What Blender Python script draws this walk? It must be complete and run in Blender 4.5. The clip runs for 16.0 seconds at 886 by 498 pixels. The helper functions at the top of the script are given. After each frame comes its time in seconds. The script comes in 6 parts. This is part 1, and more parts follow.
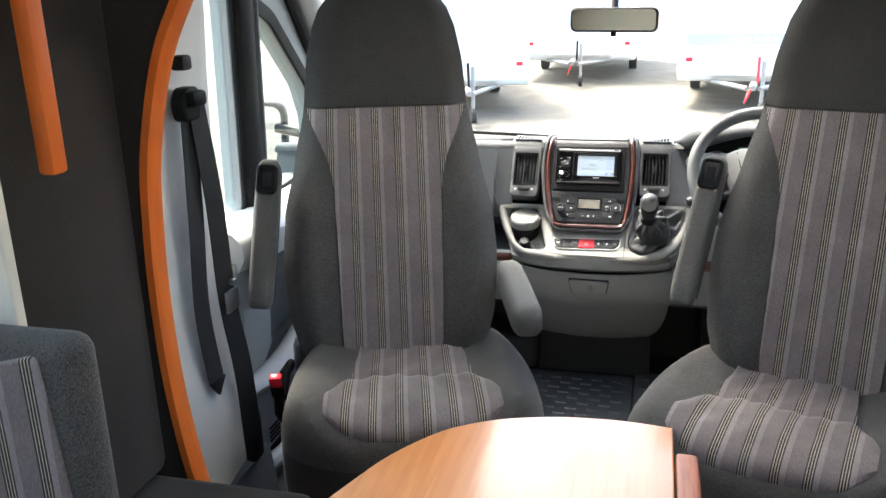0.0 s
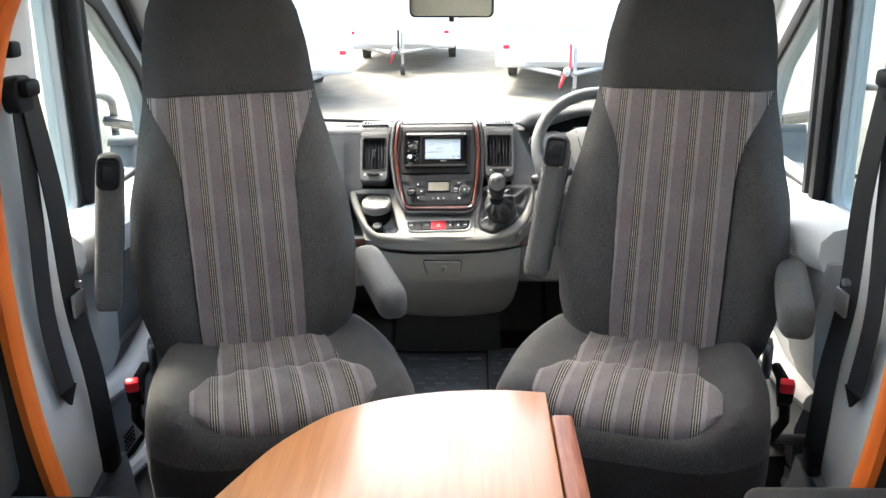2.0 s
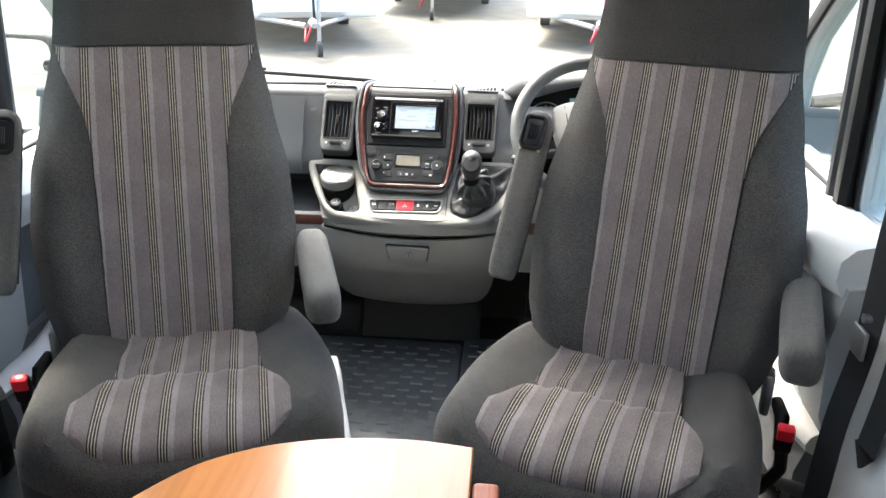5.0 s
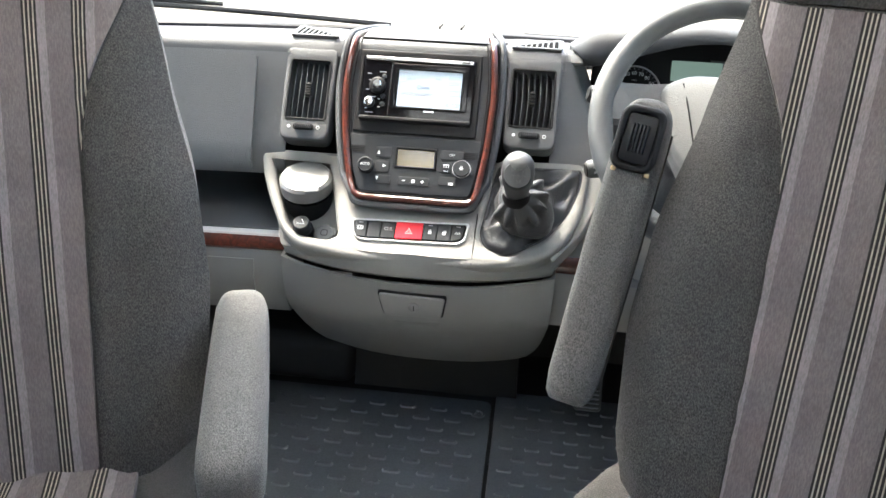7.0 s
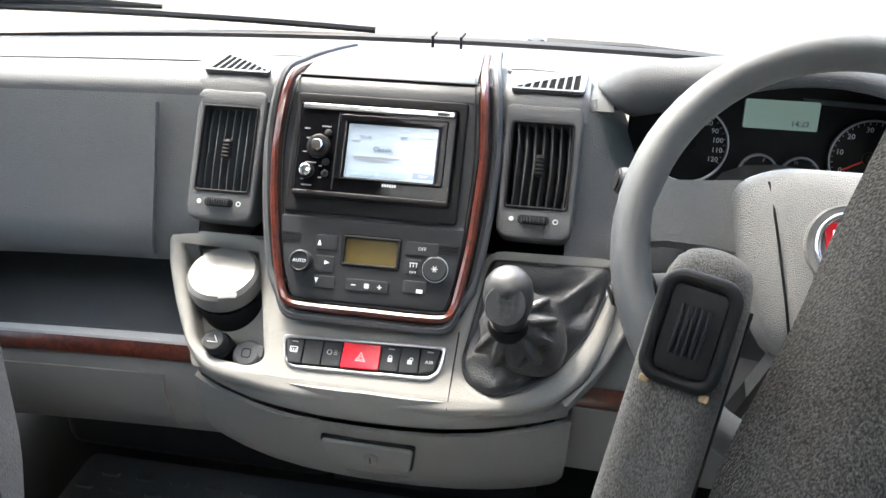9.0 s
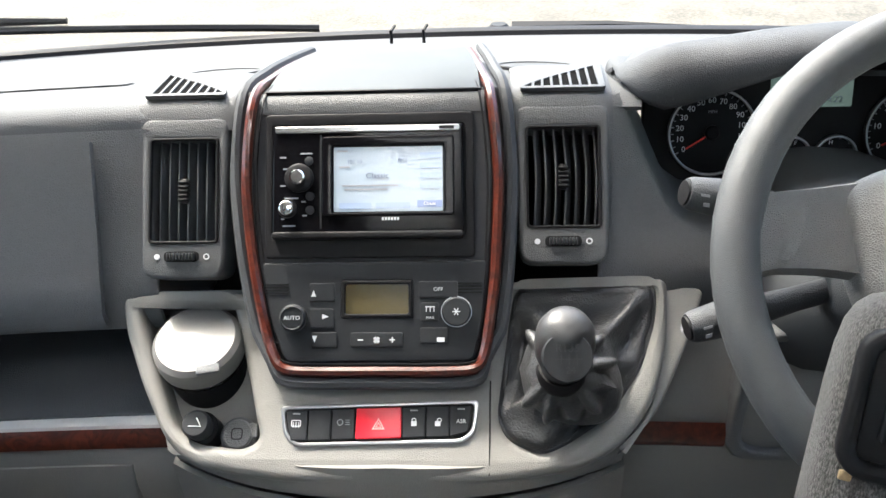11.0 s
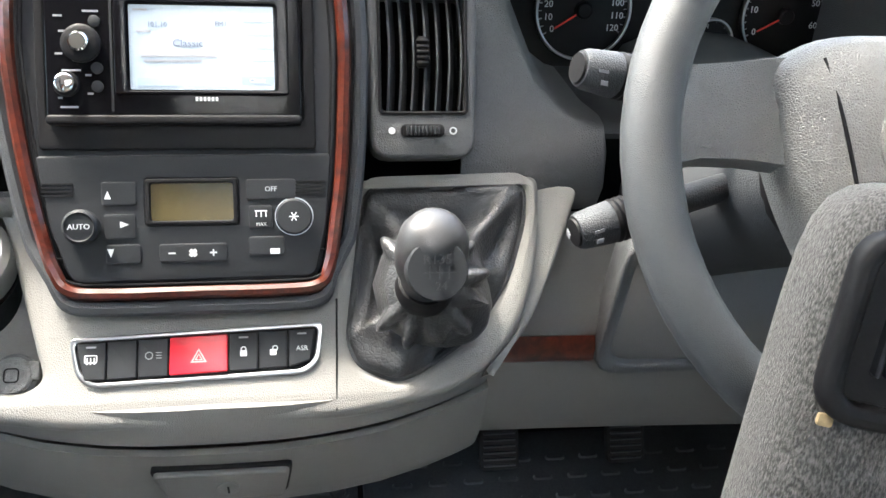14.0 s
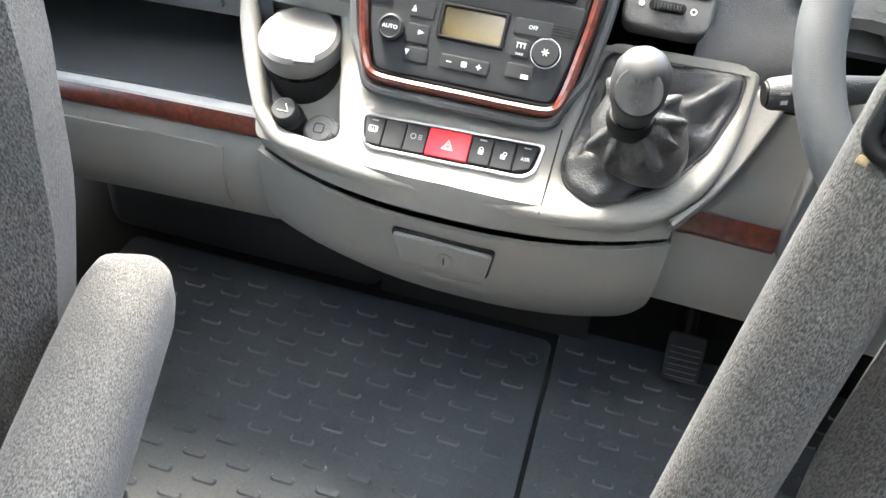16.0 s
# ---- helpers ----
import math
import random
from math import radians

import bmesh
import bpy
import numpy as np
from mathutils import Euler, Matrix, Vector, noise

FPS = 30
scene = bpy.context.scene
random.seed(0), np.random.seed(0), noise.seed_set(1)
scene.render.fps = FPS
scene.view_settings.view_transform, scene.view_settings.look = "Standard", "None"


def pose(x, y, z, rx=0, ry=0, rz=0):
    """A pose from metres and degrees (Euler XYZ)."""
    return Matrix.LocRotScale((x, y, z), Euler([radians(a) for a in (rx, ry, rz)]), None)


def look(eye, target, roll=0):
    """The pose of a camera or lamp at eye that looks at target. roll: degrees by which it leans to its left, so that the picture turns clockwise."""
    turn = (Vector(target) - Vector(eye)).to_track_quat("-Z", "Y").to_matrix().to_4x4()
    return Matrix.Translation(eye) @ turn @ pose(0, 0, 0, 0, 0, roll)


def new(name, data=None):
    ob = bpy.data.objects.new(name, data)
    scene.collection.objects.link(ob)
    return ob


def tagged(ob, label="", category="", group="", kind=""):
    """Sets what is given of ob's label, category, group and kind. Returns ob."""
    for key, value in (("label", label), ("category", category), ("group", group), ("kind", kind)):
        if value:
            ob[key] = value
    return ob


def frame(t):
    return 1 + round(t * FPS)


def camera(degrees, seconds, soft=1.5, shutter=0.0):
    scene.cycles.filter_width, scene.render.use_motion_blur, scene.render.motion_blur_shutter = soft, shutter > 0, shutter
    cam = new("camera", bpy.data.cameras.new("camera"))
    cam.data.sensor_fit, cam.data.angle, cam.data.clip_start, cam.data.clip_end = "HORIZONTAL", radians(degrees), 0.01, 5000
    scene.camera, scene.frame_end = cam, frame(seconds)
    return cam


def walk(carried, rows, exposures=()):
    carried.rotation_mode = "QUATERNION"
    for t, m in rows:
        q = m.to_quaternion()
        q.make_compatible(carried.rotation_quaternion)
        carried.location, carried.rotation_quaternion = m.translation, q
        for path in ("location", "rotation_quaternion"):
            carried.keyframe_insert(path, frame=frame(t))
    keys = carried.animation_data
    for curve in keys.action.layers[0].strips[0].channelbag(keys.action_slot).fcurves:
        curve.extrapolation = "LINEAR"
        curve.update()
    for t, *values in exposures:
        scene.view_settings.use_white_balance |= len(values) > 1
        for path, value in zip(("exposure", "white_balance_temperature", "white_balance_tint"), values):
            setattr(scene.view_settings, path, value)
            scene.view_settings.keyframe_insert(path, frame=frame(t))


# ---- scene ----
cam = camera(56.1, 16.0)
PATH = [
    (0, (0.171, 0.21, 1.236), (-0.304, 2.057, 0.635), -1.4),
    (0.5, (0.186, 0.191, 1.239), (-0.163, 2.059, 0.615), -2.1),
    (1, (0.147, 0.169, 1.238), (-0.083, 2.051, 0.604), -2.1),
    (1.5, (0.118, 0.179, 1.234), (-0.015, 2.072, 0.602), -1.4),
    (2, (0.105, 0.187, 1.227), (0.034, 2.083, 0.596), -0.9),
    (2.5, (0.103, 0.187, 1.222), (0.068, 2.084, 0.589), -0.6),
    (3, (0.107, 0.19, 1.214), (0.115, 2.083, 0.568), -0.4),
    (3.5, (0.115, 0.178, 1.225), (0.132, 2.071, 0.579), -0.1),
    (3.7, (0.122, 0.172, 1.227), (0.122, 2.066, 0.586), 0.2),
    (5.8, (0.292, 0.868, 1.207), (0.133, 2.66, 0.335), 1.3),
    (6, (0.242, 0.958, 1.189), (0.13, 2.74, 0.289), 2.4),
    (6.5, (0.267, 1.117, 1.145), (0.072, 2.884, 0.23), 1.3),
    (7, (0.19, 1.268, 1.109), (-0.004, 3.046, 0.214), 2.0),
    (7.5, (0.155, 1.387, 1.122), (0.015, 3.168, 0.223), 3.5),
    (8, (0.198, 1.547, 1.095), (0.045, 3.32, 0.183), 3.8),
    (8.5, (0.227, 1.666, 1.107), (-0.031, 3.394, 0.134), 1.6),
    (8.7, (0.234, 1.693, 1.111), (-0.083, 3.405, 0.128), 0.2),
    (10.8, (0.131, 1.826, 1.088), (-0.037, 3.531, 0.056), -2.3),
    (11, (0.115, 1.856, 1.086), (-0.001, 3.563, 0.05), -2.6),
    (11.5, (0.081, 1.946, 1.082), (0.232, 3.659, 0.061), -1.6),
    (12, (0.075, 2.019, 1.079), (0.512, 3.693, 0.077), -1.7),
    (12.5, (0.105, 2.045, 1.05), (0.717, 3.653, 0.031), 0.1),
    (13, (0.127, 2.037, 1.037), (0.76, 3.599, -0.04), 2.7),
    (13.5, (0.118, 2.001, 1.018), (0.587, 3.569, -0.132), 4.6),
    (14, (0.099, 1.963, 1.008), (0.398, 3.523, -0.207), 5.3),
    (14.5, (0.088, 1.912, 0.995), (0.24, 3.443, -0.283), 5.2),
    (15, (0.092, 1.867, 0.99), (0.029, 3.378, -0.318), 4.8),
    (15.5, (0.12, 1.804, 0.996), (-0.106, 3.305, -0.306), 5.6),
    (16, (0.158, 1.758, 1.0), (-0.162, 3.248, -0.294), 5.8),
]

EXPOSURES = [(0.0, 3.5, 6650, 7), (1.0, 3.65, 6650, 7), (3.7, 3.55, 6650, 7), (5.8, 3.85, 6550, 7), (6.5, 3.9, 6550, 7), (7.0, 3.9, 6550, 7), (7.5, 3.6, 6500, 7), (8.7, 3.55, 6450, 8), (10.8, 3.15, 6450, 8), (12.0, 2.75, 6400, 8), (12.5, 2.7, 6400, 8), (13.3, 3.2, 6400, 8), (14.0, 3.65, 6450, 8), (14.5, 4.15, 6450, 7), (15.0, 4.3, 6550, 7), (16.0, 4.4, 6600, 7)]
walk(cam, [(t, look(eye, target, roll)) for t, eye, target, roll in PATH], EXPOSURES)

# ---- world, sun ----
SUN_ELEV, SUN_AZ = radians(57), radians(-42)   # azimuth from straight ahead (+y) towards +x
world = bpy.data.worlds.new("sky")
scene.world = world
world.use_nodes = True
wn = world.node_tree.nodes
sky = wn.new("ShaderNodeTexSky")
sky.sky_type = "NISHITA"
sky.sun_disc = False
sky.sun_elevation, sky.sun_rotation = SUN_ELEV, SUN_AZ
sky.air_density, sky.dust_density, sky.ozone_density = 1.0, 5.5, 1.0
bg = wn["Background"]
bg.inputs["Strength"].default_value = 0.15
world.node_tree.links.new(sky.outputs[0], bg.inputs["Color"])
sun_data = bpy.data.lights.new("sun", "SUN")
sun_data.energy, sun_data.angle, sun_data.color = 1.15, radians(7.0), (1.0, 0.95, 0.88)
sun = new("sun", sun_data)
sun_dir = Vector((math.sin(SUN_AZ) * math.cos(SUN_ELEV), math.cos(SUN_AZ) * math.cos(SUN_ELEV), math.sin(SUN_ELEV)))
sun.matrix_world = look(sun_dir * 30, (0, 0, 0))


# ---- materials ----
def material(name, color, rough=0.5, metal=0.0, var=0.12, scale=30.0, bump=0.0, bump_scale=400.0, coat=0.0, dark=None, spec=0.5):
    """A paint, plastic or fabric with two scales of variation and a fine relief."""
    m = bpy.data.materials.new(name)
    m.use_nodes = True
    nt = m.node_tree
    n, l = nt.nodes, nt.links
    b = n["Principled BSDF"]
    b.inputs["Roughness"].default_value = rough
    b.inputs["Metallic"].default_value = metal
    b.inputs["Coat Weight"].default_value = coat
    b.inputs["Coat Roughness"].default_value = 0.08
    b.inputs["Specular IOR Level"].default_value = spec
    co = n.new("ShaderNodeTexCoord")
    big = n.new("ShaderNodeTexNoise")
    big.inputs["Scale"].default_value = scale
    big.inputs["Detail"].default_value = 6
    l.new(co.outputs["Object"], big.inputs["Vector"])
    fine = n.new("ShaderNodeTexNoise")
    fine.inputs["Scale"].default_value = bump_scale
    fine.inputs["Detail"].default_value = 3
    l.new(co.outputs["Object"], fine.inputs["Vector"])
    add = n.new("ShaderNodeMath")
    add.operation = "ADD"
    l.new(big.outputs["Fac"], add.inputs[0])
    l.new(fine.outputs["Fac"], add.inputs[1])
    ramp = n.new("ShaderNodeMapRange")
    ramp.inputs["From Min"].default_value, ramp.inputs["From Max"].default_value = 0.6, 1.4
    l.new(add.outputs[0], ramp.inputs["Value"])
    mix = n.new("ShaderNodeMix")
    mix.data_type = "RGBA"
    lo = dark or tuple(c * (1 - var) for c in color)
    hi = tuple(min(1, c * (1 + var)) for c in color)
    mix.inputs["A"].default_value, mix.inputs["B"].default_value = (*lo, 1), (*hi, 1)
    l.new(ramp.outputs[0], mix.inputs["Factor"])
    l.new(mix.outputs["Result"], b.inputs["Base Color"])
    if rough > 0.12:
        rr = n.new("ShaderNodeMapRange")
        rr.inputs["To Min"].default_value, rr.inputs["To Max"].default_value = rough * 0.85, min(1, rough * 1.15)
        l.new(big.outputs["Fac"], rr.inputs["Value"])
        l.new(rr.outputs[0], b.inputs["Roughness"])
    if bump:
        bp = n.new("ShaderNodeBump")
        bp.inputs["Strength"].default_value = bump
        bp.inputs["Distance"].default_value = 0.001
        l.new(fine.outputs["Fac"], bp.inputs["Height"])
        l.new(bp.outputs[0], b.inputs["Normal"])
    return m


def leather_grain(m, scale=320.0, strength=0.5):
    """Moulded leather grain: cells pressed into soft plastic."""
    n, l = m.node_tree.nodes, m.node_tree.links
    b = n["Principled BSDF"]
    co = n.new("ShaderNodeTexCoord")
    v = n.new("ShaderNodeTexVoronoi")
    v.feature = "DISTANCE_TO_EDGE"
    v.inputs["Scale"].default_value = scale
    l.new(co.outputs["Object"], v.inputs["Vector"])
    mr = n.new("ShaderNodeMapRange")
    mr.inputs["From Max"].default_value = 0.25
    l.new(v.outputs["Distance"], mr.inputs["Value"])
    bp = n.new("ShaderNodeBump")
    bp.inputs["Strength"].default_value = strength
    bp.inputs["Distance"].default_value = 0.0006
    l.new(mr.outputs[0], bp.inputs["Height"])
    l.new(bp.outputs[0], b.inputs["Normal"])
    return m


def weave(m, scale=480.0, strength=0.6, amount=0.45, stretch=(1.0, 1.0, 0.4)):
    """A coarse woven cloth: flecked threads, drawn out along one direction, over the base colour."""
    n, l = m.node_tree.nodes, m.node_tree.links
    b = n["Principled BSDF"]
    b.inputs["Sheen Weight"].default_value = 0.13
    b.inputs["Sheen Roughness"].default_value = 0.35
    co = n.new("ShaderNodeTexCoord")
    mp = n.new("ShaderNodeMapping")
    mp.inputs["Scale"].default_value = stretch
    l.new(co.outputs["Object"], mp.inputs["Vector"])
    fleck = n.new("ShaderNodeTexNoise")
    fleck.inputs["Scale"].default_value = scale
    fleck.inputs["Detail"].default_value = 2
    l.new(mp.outputs[0], fleck.inputs["Vector"])
    worn = n.new("ShaderNodeTexNoise")
    worn.inputs["Scale"].default_value = 11
    worn.inputs["Detail"].default_value = 5
    l.new(co.outputs["Object"], worn.inputs["Vector"])
    mr = n.new("ShaderNodeMapRange")
    mr.inputs["From Min"].default_value, mr.inputs["From Max"].default_value = 0.36, 0.66
    mr.inputs["To Min"].default_value, mr.inputs["To Max"].default_value = 1 - amount, 1 + amount
    l.new(fleck.outputs["Fac"], mr.inputs["Value"])
    wr = n.new("ShaderNodeMapRange")
    wr.inputs["From Min"].default_value, wr.inputs["From Max"].default_value = 0.3, 0.7
    wr.inputs["To Min"].default_value, wr.inputs["To Max"].default_value = 0.86, 1.14
    l.new(worn.outputs["Fac"], wr.inputs["Value"])
    both = n.new("ShaderNodeMath")
    both.operation = "MULTIPLY"
    l.new(mr.outputs[0], both.inputs[0])
    l.new(wr.outputs[0], both.inputs[1])
    src = b.inputs["Base Color"].links[0].from_socket
    sc = n.new("ShaderNodeVectorMath")
    sc.operation = "SCALE"
    l.new(src, sc.inputs[0])
    l.new(both.outputs[0], sc.inputs["Scale"])
    l.new(sc.outputs[0], b.inputs["Base Color"])
    bp = n.new("ShaderNodeBump")
    bp.inputs["Strength"].default_value = strength
    bp.inputs["Distance"].default_value = 0.0012
    l.new(fleck.outputs["Fac"], bp.inputs["Height"])
    l.new(bp.outputs[0], b.inputs["Normal"])
    return m


def striped(name, pitch=0.054):
    """Mauve-grey cloth with woven groups of fine beige and dark lines along the length."""
    m = material(name, (0.166, 0.158, 0.158), 0.9, var=0.14, scale=14, bump_scale=700)
    weave(m, 650, 0.3, 0.16, (1.0, 0.25, 0.25))
    n, l = m.node_tree.nodes, m.node_tree.links
    b = n["Principled BSDF"]
    co = n.new("ShaderNodeTexCoord")
    sep = n.new("ShaderNodeSeparateXYZ")
    l.new(co.outputs["Object"], sep.inputs[0])
    dv = n.new("ShaderNodeMath")
    dv.operation = "DIVIDE"
    dv.inputs[1].default_value = pitch
    l.new(sep.outputs["X"], dv.inputs[0])
    fr = n.new("ShaderNodeMath")
    fr.operation = "FRACT"
    l.new(dv.outputs[0], fr.inputs[0])
    cr = n.new("ShaderNodeValToRGB")
    cr.color_ramp.interpolation = "CONSTANT"
    el = cr.color_ramp.elements
    grey, lilac, beige, ink = (0.122, 0.108, 0.106, 1), (0.182, 0.164, 0.168, 1), (0.29, 0.265, 0.215, 1), (0.012, 0.010, 0.009, 1)
    stops = [(0.0, grey), (0.34, ink), (0.39, beige), (0.42, ink), (0.475, beige), (0.505, ink), (0.56, beige), (0.59, ink), (0.64, lilac), (0.82, grey)]
    el[0].position, el[0].color = stops[0]
    el[1].position, el[1].color = stops[1]
    for p, c in stops[2:]:
        e = el.new(p)
        e.color = c
    l.new(fr.outputs[0], cr.inputs["Fac"])
    src = b.inputs["Base Color"].links[0].from_socket
    mx = n.new("ShaderNodeMix")
    mx.data_type = "RGBA"
    mx.blend_type = "MULTIPLY"
    mx.inputs["Factor"].default_value = 1.0
    sc = n.new("ShaderNodeVectorMath")
    sc.operation = "SCALE"
    sc.inputs["Scale"].default_value = 6.2
    l.new(src, sc.inputs[0])
    l.new(sc.outputs[0], mx.inputs["A"])
    l.new(cr.outputs["Color"], mx.inputs["B"])
    l.new(mx.outputs["Result"], b.inputs["Base Color"])
    return m


def wood(name, c1, c2, rough, scale, stretch, coat=0.0, knots=0.0):
    m = bpy.data.materials.new(name)
    m.use_nodes = True
    n, l = m.node_tree.nodes, m.node_tree.links
    b = n["Principled BSDF"]
    b.inputs["Roughness"].default_value = rough
    b.inputs["Coat Weight"].default_value = coat
    b.inputs["Coat Roughness"].default_value = 0.12
    co = n.new("ShaderNodeTexCoord")
    mp = n.new("ShaderNodeMapping")
    mp.inputs["Scale"].default_value = stretch
    l.new(co.outputs["Object"], mp.inputs["Vector"])
    no = n.new("ShaderNodeTexNoise")
    no.inputs["Scale"].default_value = scale
    no.inputs["Detail"].default_value = 8
    no.inputs["Distortion"].default_value = 0.6 + knots
    l.new(mp.outputs[0], no.inputs["Vector"])
    cr = n.new("ShaderNodeValToRGB")
    el = cr.color_ramp.elements
    el[0].position, el[0].color = 0.32, (*c1, 1)
    el[1].position, el[1].color = 0.68, (*c2, 1)
    l.new(no.outputs["Fac"], cr.inputs["Fac"])
    l.new(cr.outputs["Color"], b.inputs["Base Color"])
    bp = n.new("ShaderNodeBump")
    bp.inputs["Strength"].default_value = 0.08
    bp.inputs["Distance"].default_value = 0.0005
    l.new(no.outputs["Fac"], bp.inputs["Height"])
    l.new(bp.outputs[0], b.inputs["Normal"])
    return m


def glowing(name, color, strength, rough=0.15):
    m = bpy.data.materials.new(name)
    m.use_nodes = True
    b = m.node_tree.nodes["Principled BSDF"]
    b.inputs["Base Color"].default_value = (*[c * 0.5 for c in color], 1)
    b.inputs["Roughness"].default_value = rough
    b.inputs["Emission Color"].default_value = (*color, 1)
    b.inputs["Emission Strength"].default_value = strength
    return m


def glass(name, tint=(0.93, 0.97, 0.95)):
    m = bpy.data.materials.new(name)
    m.use_nodes = True
    n, l = m.node_tree.nodes, m.node_tree.links
    n.remove(n["Principled BSDF"])
    tr = n.new("ShaderNodeBsdfTransparent")
    tr.inputs["Color"].default_value = (*tint, 1)
    gl = n.new("ShaderNodeBsdfGlossy")
    gl.inputs["Roughness"].default_value = 0.02
    lw = n.new("ShaderNodeLayerWeight")
    lw.inputs["Blend"].default_value = 0.5
    pw = n.new("ShaderNodeMath")
    pw.operation = "POWER"
    pw.inputs[1].default_value = 4.0
    l.new(lw.outputs["Facing"], pw.inputs[0])
    fr = n.new("ShaderNodeMapRange")
    fr.inputs["To Min"].default_value, fr.inputs["To Max"].default_value = 0.04, 0.7
    l.new(pw.outputs[0], fr.inputs["Value"])
    mx = n.new("ShaderNodeMixShader")
    l.new(fr.outputs[0], mx.inputs["Fac"])
    l.new(tr.outputs[0], mx.inputs[1])
    l.new(gl.outputs[0], mx.inputs[2])
    l.new(mx.outputs[0], n["Material Output"].inputs["Surface"])
    m.use_transparent_shadow = True
    return m


FABRIC = weave(material("tweed", (0.048, 0.045, 0.042), 0.95, var=0.22, scale=9, bump_scale=600), 820, 0.9, 0.65)
FABRIC_ARM = weave(material("ribbed_tweed", (0.076, 0.073, 0.069), 0.95, var=0.14, scale=9, bump_scale=600), 1250, 0.8, 0.62, (1.0, 0.35, 1.0))
FABRIC_DARK = weave(material("dark_tweed", (0.022, 0.020, 0.018), 0.95, var=0.2, scale=12, bump_scale=500), 500, 0.4, 0.4)
STRIPE = striped("striped_cloth")
DASH = leather_grain(material("dash_plastic", (0.112, 0.116, 0.120), 0.52, var=0.06, scale=8, spec=0.4), 460, 0.7)
DASH_DARK = leather_grain(material("dark_plastic", (0.046, 0.050, 0.055), 0.6, var=0.08, scale=10, spec=0.35), 520, 0.4)
PANEL = material("panel_plastic", (0.023, 0.025, 0.028), 0.55, var=0.06, scale=20, bump=0.1, bump_scale=900, spec=0.2)
VENT = leather_grain(material("vent_plastic", (0.070, 0.073, 0.076), 0.5, var=0.06, scale=10, spec=0.4), 520, 0.4)
TOP_PAD = leather_grain(material("top_pad_plastic", (0.078, 0.082, 0.087), 0.75, var=0.06, scale=8, spec=0.3), 420, 0.35)
LID = material("lid_grey", (0.045, 0.052, 0.056), 0.6, var=0.05, scale=9, bump=0.1, bump_scale=900, spec=0.3)
STACK = material("stack_plastic", (0.033, 0.035, 0.039), 0.6, var=0.06, scale=20, bump=0.1, bump_scale=900, spec=0.25)
CONSOLE = leather_grain(material("console_plastic", (0.205, 0.202, 0.192), 0.5, var=0.05, scale=9, spec=0.3), 600, 0.35)
DRAWER = leather_grain(material("drawer_plastic", (0.160, 0.158, 0.149), 0.46, var=0.05, scale=9), 600, 0.35)
LIGHT_TRIM = leather_grain(material("pale_trim", (0.52, 0.52, 0.515), 0.5, var=0.05, scale=6), 500, 0.2)
DOOR_GREY = leather_grain(material("door_plastic", (0.30, 0.31, 0.31), 0.55, var=0.06, scale=7), 450, 0.25)
DOOR_DARK = weave(material("door_cloth", (0.085, 0.095, 0.10), 0.9, var=0.1, scale=9), 500, 0.3, 0.2)
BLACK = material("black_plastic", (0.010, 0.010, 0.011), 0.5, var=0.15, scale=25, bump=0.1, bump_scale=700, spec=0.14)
# Near-black without sheen: stands in for the shade inside the vents.
VOID = material("vent_shade", (0.004, 0.004, 0.004), 0.95, var=0.2, scale=25, spec=0.03)
GLOSS = material("gloss_black", (0.004, 0.004, 0.005), 0.12, var=0.1, scale=5, spec=0.14)
RUBBER = material("rubber", (0.022, 0.023, 0.024), 0.6, var=0.2, scale=18, bump=0.15, bump_scale=500)
MAT = material("rubber_mat", (0.100, 0.110, 0.122), 0.38, var=0.25, scale=7, bump=0.12, bump_scale=300)
LEATHER = leather_grain(material("gaiter_leather", (0.042, 0.043, 0.045), 0.33, var=0.12, scale=18), 300, 0.4)
WHEEL = leather_grain(material("wheel_plastic", (0.074, 0.079, 0.084), 0.44, var=0.06, scale=9), 900, 0.3)
HUB = leather_grain(material("hub_plastic", (0.19, 0.19, 0.188), 0.42, var=0.06, scale=9), 620, 0.7)
CHROME = material("chrome", (0.75, 0.76, 0.78), 0.12, 1.0, var=0.03, scale=6)
SATIN = material("satin_metal", (0.42, 0.43, 0.44), 0.35, 1.0, var=0.08, scale=12)
WHITE = material("white_print", (0.62, 0.64, 0.66), 0.5, var=0.04)
GREY_PRINT = material("grey_print", (0.25, 0.26, 0.28), 0.5, var=0.04)
RED = material("red_plastic", (0.60, 0.012, 0.028), 0.32, var=0.06, scale=10)
RED_NEEDLE = material("needle_red", (0.75, 0.04, 0.02), 0.4, var=0.05)
PINK = material("triangle_print", (0.75, 0.35, 0.33), 0.4, var=0.05)
ENAMEL = material("badge_enamel", (0.50, 0.004, 0.016), 0.15, var=0.05, coat=0.6)
WEB = material("belt_webbing", (0.012, 0.012, 0.013), 0.7, var=0.2, scale=60, bump=0.3, bump_scale=900)
BURL = wood("burr_walnut", (0.030, 0.0055, 0.003), (0.10, 0.018, 0.008), 0.3, 60, (1, 1, 1), coat=0.45, knots=1.5)
CHERRY = wood("cherry_laminate", (0.58, 0.20, 0.048), (0.68, 0.27, 0.080), 0.30, 3.0, (26, 1.3, 26), coat=0.3)
CHERRY_EDGE = wood("cherry_edge", (0.30, 0.065, 0.020), (0.46, 0.13, 0.045), 0.42, 6.0, (30, 2, 30))
ORANGE = wood("orange_trim", (0.58, 0.110, 0.014), (0.70, 0.160, 0.026), 0.4, 4.0, (8, 8, 1))
BROWN = weave(material("brown_panel", (0.017, 0.011, 0.007), 0.95, var=0.15, scale=9), 400, 0.25, 0.3)
